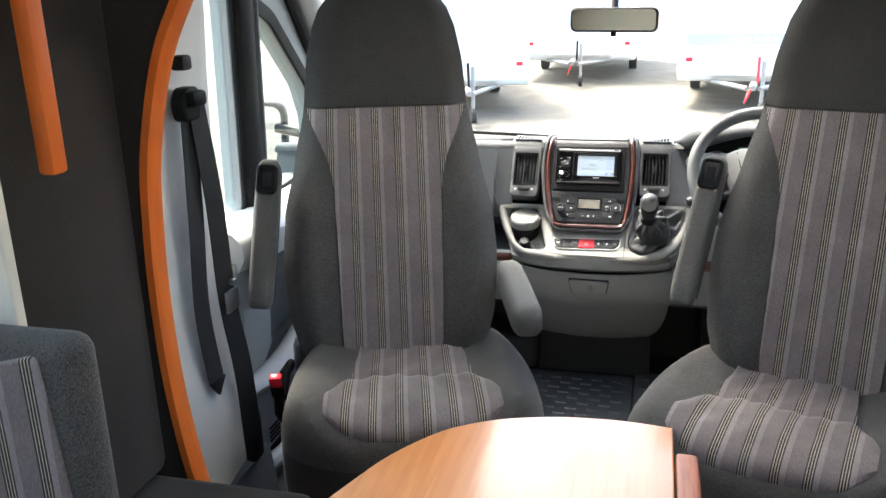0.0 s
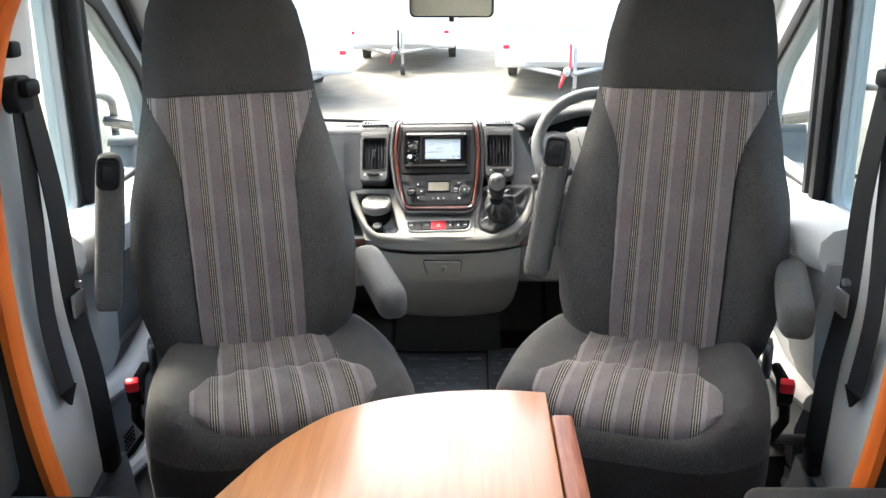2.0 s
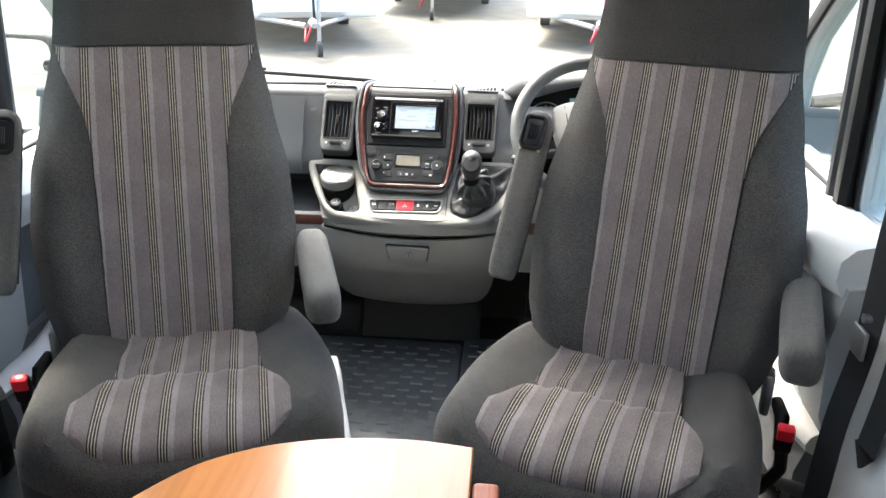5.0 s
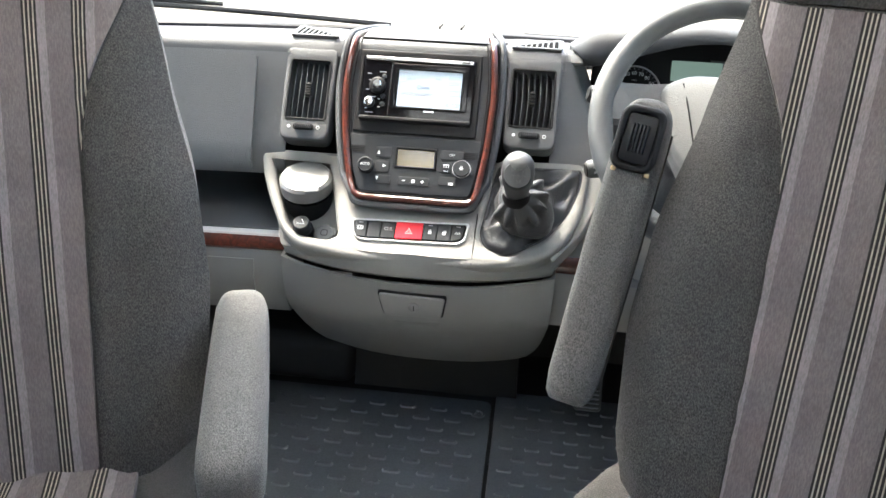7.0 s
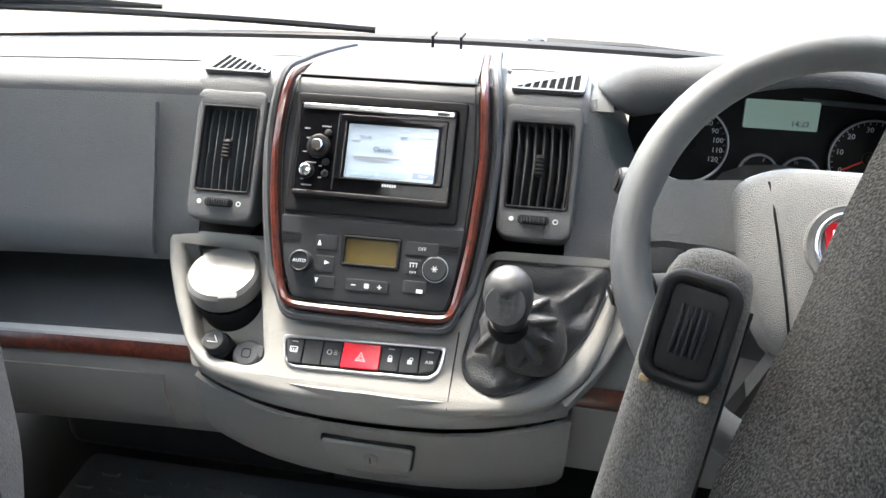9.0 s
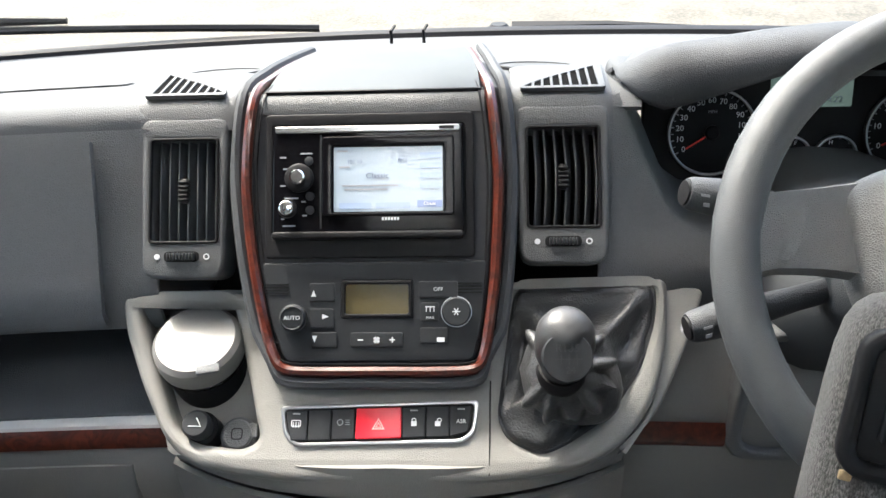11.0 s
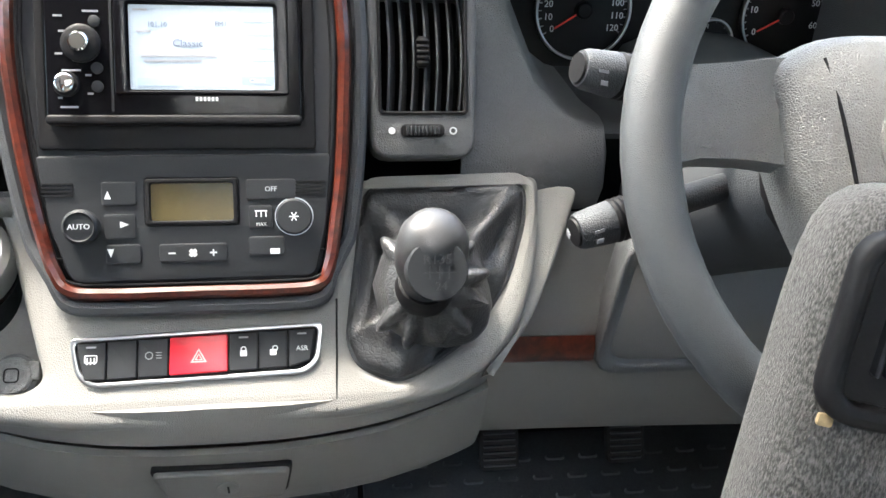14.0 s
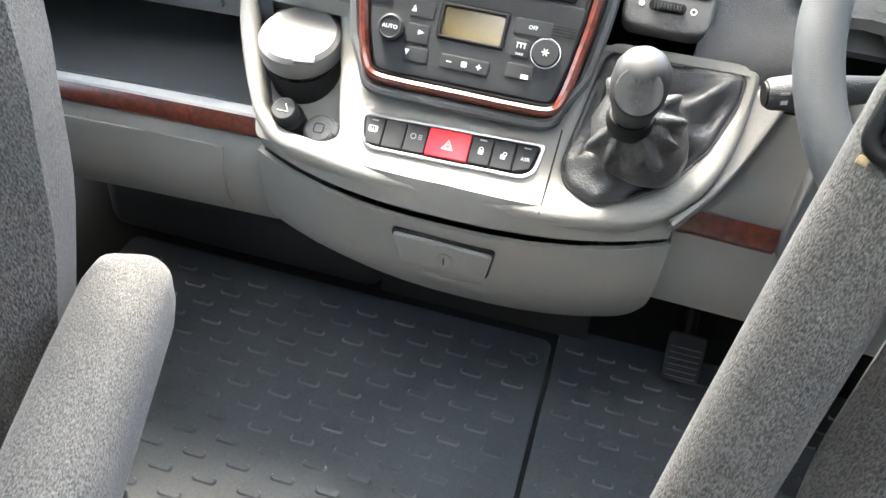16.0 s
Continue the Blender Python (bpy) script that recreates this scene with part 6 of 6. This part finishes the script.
def cab_seat(side, label):
    """A swivelled cab seat; side -1 has its lowered armrest on +x."""
    s = thing("cab_seat", label, "seat", "cab seats")
    # back shell
    rows = []
    for z, w in [(zz, lerp_table(BW, zz)) for zz in [0.36 + 0.895 * k / 40 for k in range(41)]]:
        row = []
        th = 0.12 if z < 1.0 else 0.12 - 0.05 * (z - 1.0) / 0.23
        for u in (-1, -0.97, -0.9, -0.8, -0.68, -0.5, -0.25, 0, 0.25, 0.5, 0.68, 0.8, 0.9, 0.97, 1):
            row.append((u * w / 2, back_front(z, u), z))
        for u in (1.0, 0.8, 0.3, -0.3, -0.8, -1.0):
            row.append((u * w / 2 * 0.96, back_front(z, 0) + th * (1 - 0.35 * abs(u) ** 3), z))
        rows.append(row)
    back = part("backrest", grid(rows, closed=True, caps=True), FABRIC, s, "dark grey tweed backrest")
    # upper dark panel
    rows = []
    for k in range(15):
        z = 0.963 + 0.285 * k / 14
        w = lerp_table(BW, z) * 0.99
        rows.append([(u * w / 2, back_front(z, u) - 0.004, z) for u in (k2 / 12 - 1 for k2 in range(25))])
    part("head_panel", grid(rows, thick=0.003), FABRIC_DARK, back, "darker headrest panel")
    # striped insert
    PW = [(0.40, 0.235), (0.60, 0.245), (0.78, 0.255), (0.84, 0.275), (0.958, 0.388)]
    rows = []
    for k in range(27):
        z = 0.40 + 0.560 * k / 26
        w, bw = lerp_table(PW, z), lerp_table(BW, z)
        row = []
        for k2 in range(25):
            x = (k2 / 12 - 1) * w / 2
            wr = (0.0022 * math.sin(z * 95 + x * 30 + 1.6 * math.sin(z * 23)) * math.exp(-((abs(x) - 0.115) / 0.022) ** 2) + 0.0012 * math.sin(z * 21 + x * 17))
            row.append((x, back_front(z, x / (bw / 2)) - 0.0085 - wr, z))
        rows.append(row)
    part("striped_panel", grid(rows, thick=0.004), STRIPE, back, "striped mauve-grey cloth panel")
    for sg in (-1, 1):
        part("piping", tube([(sg * lerp_table(PW, z) / 2, back_front(z, lerp_table(PW, z) / lerp_table(BW, z)) - 0.003, z) for z in (0.40 + 0.558 * k / 24 for k in range(25))], 0.003, 6), FABRIC_DARK, back)
    # cushion
    ol = rounded([(-0.20, 0.10), (0.20, 0.10), (0.278, -0.10), (0.272, -0.36), (0.16, -0.445), (-0.16, -0.445), (-0.272, -0.36), (-0.278, -0.10)], [0.06, 0.06, 0.12, 0.12, 0.10, 0.10, 0.12, 0.12], 6)
    rows = [[(x * 0.93, y * 0.93, 0.16) for x, y in ol], [(x * 0.985, y * 0.985, 0.24) for x, y in ol], [(x, y, 0.33) for x, y in ol]]
    for sc, dz in ((1.0, -0.05), (0.985, -0.025), (0.95, -0.008), (0.88, 0.0), (0.75, 0.0), (0.6, 0.0), (0.4, 0.0), (0.2, 0.0), (0.03, 0.0)):
        rows.append([(x * sc, (y + 0.17) * sc - 0.17, top_cushion(x * sc, (y + 0.17) * sc - 0.17) + dz) for x, y in ol])
    cu = part("cushion", grid(rows, closed=True, caps=True), FABRIC, s, "dark grey tweed cushion")
    cu.location.x = -side * 0.04
    rows = []
    for k in range(15):
        y = 0.03 - 0.215 * k / 14
        w = 0.235 + 0.03 * k / 14
        rows.append([(x, y, top_cushion(x, y) + 0.010 + 0.0025 * math.sin(k2 * 0.9 + k * 0.8) - 0.006 * max(0, (k - 12) / 2)) for k2, x in ((k2, (k2 / 12 - 1) * w / 2) for k2 in range(25))])
    part("striped_panel", grid(rows, thick=0.006), STRIPE, cu, "striped mauve-grey cloth panel")
    rows = []
    for k in range(19):
        t = k / 18
        y = -0.178 - 0.238 * min(1.0, t / 0.86)
        w = 0.265 + 0.095 * min(1.0, t / 0.55) ** 0.8
        puff = 0.012 + 0.012 * math.sin(math.pi * min(1.0, t / 0.9)) ** 0.6 - (0.008 if k == 0 else 0)
        drop = 0.026 * max(0.0, (t - 0.80) / 0.20) ** 1.4
        row = []
        for k2 in range(33):
            u = k2 / 16 - 1
            x = u * w / 2
            row.append((x, y - 0.012 * max(0.0, t - 0.7) + 0.05 * u ** 4 * t, top_cushion(x, y + 0.05 * u ** 4 * t) + puff * (1 - 0.75 * u ** 6) - drop + 0.0028 * math.sin(k2 * 1.1 + 0.7 * math.sin(k * 0.7))))
        rows.append(row)
    part("striped_roll", grid(rows, thick=0.006), STRIPE, cu, "puffed striped front roll of the cushion")
    # Skirt in darker tweed; its tone also carries the shade under the seam.
    part("shaded_valance", grid([[(x * a, (y + 0.17) * a - 0.17, z) for x, y in ol] for a, z in ((1.002, 0.352), (1.006, 0.30), (0.985, 0.20), (0.96, 0.13))], closed=True), FABRIC_DARK, cu)
    # pale plastic cover beside the cushion, towards the middle of the cab
    cover = frame_m((-side * 0.322, 0, 0), (0, 1, 0), (0, 0, 1), (-side, 0, 0))
    sc2 = part("side_cover", plate([rounded([(-0.34, 0.15), (0.06, 0.15), (0.06, 0.26), (0.0, 0.335), (-0.10, 0.345), (-0.13, 0.315), (-0.30, 0.30), (-0.34, 0.26)], 0.025)], -0.03, 0.008, cover, 0.006), LIGHT_TRIM, s, "pale grey plastic side cover")
    for yy, zz in ((-0.06, 0.30), (-0.20, 0.235)):
        part("screw", lathe([(0.007, 0.0075), (0.007, 0.0095), (0.005, 0.0105)], 14, cover @ at(yy, zz)), BLACK, sc2)
    # armrests: one lowered, one raised
    lowered = part("armrest", armrest_mesh(1.0), FABRIC_ARM, s, "lowered tweed armrest")
    lowered.matrix_basis = pose(0.29 if side < 0 else 0.262, 0.115, 0.553 if side < 0 else 0.578, 0, 0, 0)
    raised = part("armrest", armrest_mesh(0.87), FABRIC_ARM, s, "raised tweed armrest with a black end")
    raised.matrix_basis = pose(-0.310, 0.0, 0.525, -108.7, 6, 0) if side < 0 else pose(-0.302, 0.004, 0.535, -117.4, 4, 0)
    part("end_cap", plate([rrect(0, 0, 0.050, 0.072, 0.014), rrect(0, 0, 0.034, 0.056, 0.008)], -0.039, -0.026, Matrix.Translation((0, -0.302, 0)), 0.004), BLACK, raised, "black plastic end cap")
    part("adjuster", box((0, -0.302, -0.0325), (0.034, 0.054, 0.004), 0.002), BLACK, raised)
    wh = B()
    for k in range(5):
        box((-0.008 + 0.004 * k, -0.302, -0.0365), (0.0022, 0.032, 0.007), 0.001, 1, None, wh)
    part("thumb_wheel", wh, PANEL, raised)
    if side > 0:
        for x in (-0.018, 0.019):
            part("worn_edge", box((x, -0.2655, -0.0320), (0.006, 0.005, 0.003), 0.0012), BIRCH, raised, "torn edge showing pale foam")
    part("side_seam", tube([(0.029, -0.02, 0.01), (0.0296, -0.18, 0.012), (0.029, -0.32, 0.01)], 0.0015, 6), FABRIC_DARK, raised)
    for sg in (-1, 1):
        part("hinge", box((sg * 0.235, 0.045, 0.38), (0.02, 0.05, 0.09), 0.008), SATIN, s, "metal recliner hinge")
        part("lever", tube([(sg * 0.255, 0.05, 0.36), (sg * 0.268, 0.01, 0.35), (sg * 0.27, -0.03, 0.30)], [0.012, 0.014, 0.010], 10), BLACK, s)
    part("turntable", box((0, -0.16, 0.135), (0.40, 0.42, 0.03), 0.006), BLACK, s)
    part("pedestal", box((0, -0.14, 0.06), (0.36, 0.40, 0.12), 0.012), GREY_BASE, s)
    part("buckle_stem", tube([(side * 0.25, -0.02, 0.20), (side * 0.275, -0.07, 0.29), (side * 0.268, -0.10, 0.35)], 0.012, 8), BLACK, s)
    bk = part("buckle", box((0, 0, 0), (0.032, 0.022, 0.06), 0.006, 2, Matrix.Translation((side * 0.268, -0.105, 0.375)) @ Matrix.Rotation(radians(20), 4, "X")), BLACK, s)
    part("release", box((0, -0.004, 0.018), (0.028, 0.020, 0.030), 0.004, 2, Matrix.Translation((side * 0.268, -0.105, 0.378)) @ Matrix.Rotation(radians(20), 4, "X")), RED, bk, "red buckle release")
    return s


SEAT_X, SEAT_Y, SEAT_A = 0.473, 1.96, 17.0
ps = cab_seat(-1, "swivelled grey tweed cab seat with striped panels, passenger side")
ps.matrix_basis = pose(MID - SEAT_X, SEAT_Y, 0, 0, 0, SEAT_A)
ds = cab_seat(1, "swivelled grey tweed cab seat with striped panels, driver side")
ds.matrix_basis = pose(MID + SEAT_X, SEAT_Y, 0, 0, 0, -SEAT_A)

# handbrake beside the driver's seat
hb = thing("handbrake", "black handbrake lever beside the driver's seat", "handbrake")
part("lever", tube([(0.83, 2.05, 0.10), (0.84, 1.95, 0.16), (0.85, 1.80, 0.24)], [0.010, 0.012, 0.018], 12), BLACK, hb)
part("bracket", box((0.83, 2.02, 0.06), (0.05, 0.16, 0.12), 0.01), BLACK, hb)

# ---- floor mats and pedals ----


def mat(name, x0, x1, y0, y1, pitch_x, pitch_y, lx, ly, label):
    t = thing(name, label, "floor mat")
    part("sheet", plate([rounded([(x0, y0), (x1, y0), (x1, y1), (x0, y1)], 0.02)], 0.0, 0.008, None, 0.002), MAT, t)
    st = B()
    r = 0
    y = y0 + 0.03
    while y < y1 - 0.02:
        x = x0 + 0.03 + (pitch_x / 2 if r % 2 else 0)
        while x < x1 - 0.03:
            o = [(x + a, y + b) for a, b in rrect(0, 0, lx, ly, ly * 0.45, 2)]
            n = len(o)
            lo = [st.verts.new((a, b, 0.0082)) for a, b in o]
            hi = [st.verts.new((x + (a - x) * 0.85, y + (b - y) * 0.75, 0.0116)) for a, b in o]
            for i in range(n):
                st.faces.new((lo[i], lo[(i + 1) % n], hi[(i + 1) % n], hi[i]))
            st.faces.new(hi)
            x += pitch_x
        y += pitch_y
        r += 1
    tagged(part("studs", st, MAT, t), kind="stuff")
    return t


passenger_mat = mat("floor_mat", -0.62, 0.148, 1.95, 2.74, 0.066, 0.034, 0.036, 0.013, "dark studded rubber mat on the passenger floor")
part("crease", tube([(-0.20, 1.96, 0.0075), (-0.185, 2.12, 0.0080), (-0.165, 2.28, 0.0075)], [0.007, 0.007, 0.003], 8, flat=0.35), RUBBER, passenger_mat, "dark pressed crease")
mat("floor_mat", 0.156, 0.80, 1.95, 2.78, 0.052, 0.034, 0.030, 0.010, "dark ribbed rubber mat on the driver's floor")
fm = thing("mat_fastener", "round black mat fastener", "fastener")
part("ring", lathe([(0.014, 0.0075), (0.014, 0.011), (0.010, 0.012), (0.008, 0.009)], 22, at(0.122, 2.69)), MAT, fm)
part("floor_seam", tube([(-0.30, 1.93, 0.008), (-0.2, 1.935, 0.010), (0.0, 1.94, 0.010), (0.15, 1.93, 0.008)], 0.004, 6), BLACK, floor)
for x in (0.345, 0.530):
    p = thing("pedal", "black ribbed rubber pedal", "pedal", "cab pedals")
    m = frame_m((x, 2.700, 0.085), (1, 0, 0), (0, 0.62, 0.78), (0, -0.78, 0.62))
    part("pad", plate([rrect(0, 0, 0.056, 0.075, 0.008)], -0.006, 0.006, m, 0.003), RUBBER, p)
    rb = B()
    for k in range(6):
        box((0, -0.030 + 0.009 * k, 0.007), (0.046, 0.0035, 0.004), 0.001, 1, m, rb)
    part("ribs", rb, MAT, p)
    part("arm", tube([m @ Vector((0, 0.02, -0.008)), (x, 2.82, 0.18), (x, 2.86, 0.34)], 0.011, 8), BLACK, p)

# ---- mirrors and wipers ----
rv = thing("rear_view_mirror", "black-framed rear-view mirror hanging at the windscreen", "mirror")
MM = frame_m((0.045, 2.745, 1.134), Vector((0.995, -0.05, -0.012)).normalized(), Vector((0.0, 0.02, 1.0)).normalized(), Vector((-0.05, -1.0, 0.02)).normalized())
part("housing", plate([rrect(0, 0, 0.252, 0.070, 0.018)], -0.022, 0.004, MM, 0.008), BLACK, rv)
part("mirror_glass", plate([rrect(0, 0, 0.238, 0.058, 0.014)], 0.004, 0.0055, MM), MIRROR, rv, "silvered mirror glass")
part("stem", tube([MM @ Vector((0.0, 0.0, -0.02)), (0.045, 2.80, 1.19), (0.045, 2.80, 1.21)], 0.010, 10), BLACK, rv)
part("lever", box((0.0, -0.040, -0.004), (0.016, 0.014, 0.012), 0.003, 2, MM), BLACK, rv)

for side in (-1, 1):
    X = MID + side * 1.19
    dm = thing("door_mirror", "tall black door mirror with two glasses", "mirror", "door mirrors")
    m = frame_m((X, 2.74, 0.705), Vector((1, 0.22 * -side, 0)).normalized(), (0, 0, 1), Vector((-0.22 * side * -1 * -1, -1, 0)).normalized())
    part("shell", plate([rounded([(-0.10, -0.20), (0.10, -0.20), (0.11, 0.18), (-0.09, 0.19)], 0.05)], -0.07, 0.0, m, 0.02), BLACK, dm)
    part("main_glass", plate([rounded([(-0.088, -0.085), (0.088, -0.085), (0.096, 0.165), (-0.078, 0.175)], 0.035)], 0.0, 0.004, m), MIRROR, dm, "main mirror glass")
    part("wide_glass", plate([rounded([(-0.088, -0.185), (0.088, -0.185), (0.088, -0.10), (-0.088, -0.10)], 0.03)], 0.0, 0.004, m), MIRROR, dm, "wide-angle mirror glass")
    for dz in (-0.12, 0.10):
        part("arm", tube([(X - side * 0.08, 2.76, 0.70 + dz), (MID + side * 0.96, 2.70, 0.74 + dz * 0.5)], 0.018, 8), BLACK, dm)

for x0, x1, v0, v1 in ((-0.86, -0.14, 0.075, 0.010), (0.13, 0.80, -0.035, -0.03)):
    w = thing("wiper", "black windscreen wiper parked on the glass", "wiper", "wipers")
    blade = [Vector(screen_pt(x0 + (x1 - x0) * k / 8, v0 + (v1 - v0) * k / 8, 0.012)) for k in range(9)]
    part("blade", tube(blade, 0.006, 6), BLACK, w)
    part("arm", tube([blade[0] + Vector((0.02, 0.01, 0.01)), blade[2] + Vector((0, 0.016, 0.012)), blade[4] + Vector((0, 0.010, 0.010))], [0.016, 0.011, 0.005], 8), BLACK, w)
    part("pivot", lathe([(0.022, 0), (0.022, 0.02), (0.012, 0.03)], 16, Matrix.Translation(blade[0] + Vector((0.0, 0.02, -0.01)))), BLACK, w)

# ---- outside ----
GZ = -0.65
N = 24
xs_ = [-300, -120, -60] + [-40 + 80 * k / N for k in range(N + 1)] + [60, 120, 300]
ys_ = [-200, -60, -20] + [-6 + 66 * k / N for k in range(N + 1)] + [90, 160, 400]
grd = grid([[(x, y, GZ + 0.02 * noise.noise(Vector((x * 0.4, y * 0.4, 0)))) for x in xs_] for y in ys_])
tagged(part("ground", grd, GRAVEL), "pale dry gravel yard", "ground", kind="structure")


def caravan(x, y, rot, label, length=5.2, banded=False):
    """A touring caravan; its nose looks to -y before turning."""
    c = thing("caravan", label, "caravan", "parked caravans", at=pose(x, y, GZ, 0, 0, rot))
    prof = [(0.0, 0.42), (-0.06, 0.55), (-0.02, 0.80), (0.02, 1.08), (0.10, 1.45), (0.26, 1.95), (0.55, 2.38), (0.95, 2.58), (length, 2.55), (length + 0.05, 2.3), (length + 0.05, 0.45), (length - 0.1, 0.38)]
    part("body", plate([rounded(prof, 0.06)], -1.12, 1.12, frame_m((0, 0, 0), (0, 1, 0), (0, 0, 1), (1, 0, 0)), 0.05, 3), PAINT, c)
    # Daylight glare on the front window is put into its pale colour.
    part("front_window", grid([[(xx, -0.012 + 0.0 + yy, zz) for xx in (-0.95, -0.3, 0.3, 0.95)] for yy, zz in ((0.02, 1.12), (0.09, 1.47), (0.245, 1.95), (0.40, 2.2))], thick=0.02), PALE_ACRYLIC, c, "front window with its colour paled for glare")
    if banded:
        part("front_band", grid([[(xx, yy, zz) for xx in (-1.0, 0, 1.0)] for yy, zz in ((-0.055, 0.98), (-0.03, 1.12))], thick=0.02), TINTED, c, "dark band below the window")
        lt = B()
        for k in range(5):
            box((-0.26 + 0.13 * k, -0.058, 1.05), (0.085, 0.01, 0.075), 0, 1, None, lt)
        part("maker_mark", lt, WHITE, c, smooth=0)
    for sg in (-1, 1):
        for wy, wl in ((1.2, 0.8), (3.2, 1.3)):
            part("side_window", box((sg * 1.125, wy + wl / 2, 1.6), (0.02, wl, 0.55), 0.008), TINTED, c)
        part("wheel", lathe([(0.18, -0.09), (0.31, -0.08), (0.31, 0.08), (0.18, 0.09)], 24, pose(sg * 1.0, length * 0.52, 0.31, 0, 90, 0)), TYRE, c)
        part("drawbar", tube([(sg * 0.75, 0.3, 0.42), (sg * 0.08, -1.05, 0.44)], 0.035, 8), STEEL, c)
        part("marker_lamp", box((sg * 0.95, -0.045, 0.75), (0.10, 0.03, 0.06), 0.01), RED, c)
    part("gas_locker", box((0, -0.12, 0.72), (1.3, 0.22, 0.42), 0.05, 3), PAINT, c)
    part("coupling", tube([(0, -0.95, 0.45), (0, -1.15, 0.50), (0, -1.35, 0.48)], [0.05, 0.055, 0.04], 10), STEEL, c)
    part("handbrake", tube([(0.05, -0.95, 0.5), (0.05, -0.85, 0.85)], 0.02, 8), RED if rot < 0 else BLACK, c)
    part("jockey_post", tube([(0.12, -0.85, 0.12), (0.12, -0.85, 0.80)], 0.028, 10), STEEL, c)
    part("jockey_wheel", lathe([(0.03, -0.04), (0.11, -0.035), (0.11, 0.035), (0.03, 0.04)], 20, pose(0.12, -0.85, 0.11, 0, 90, 0)), TYRE, c)
    part("breakaway_cable", tube(smooth_path([(0.0, -1.2, 0.5), (-0.1, -1.1, 0.25), (-0.05, -0.8, 0.42)], 5), 0.012, 6), RED, c)
    return c


caravan(-1.35, 17.4, 0, "white caravan on its jockey wheel in the yard")
caravan(1.6, 13.6, -6, "white caravan with a dark band across its nose", banded=True)
caravan(-2.75, 12.7, 20, "white caravan nosed towards the van")
caravan(-6.6, 9.5, 55, "white caravan standing across the yard")
caravan(10.5, 8.5, -60, "white caravan parked beside the van")
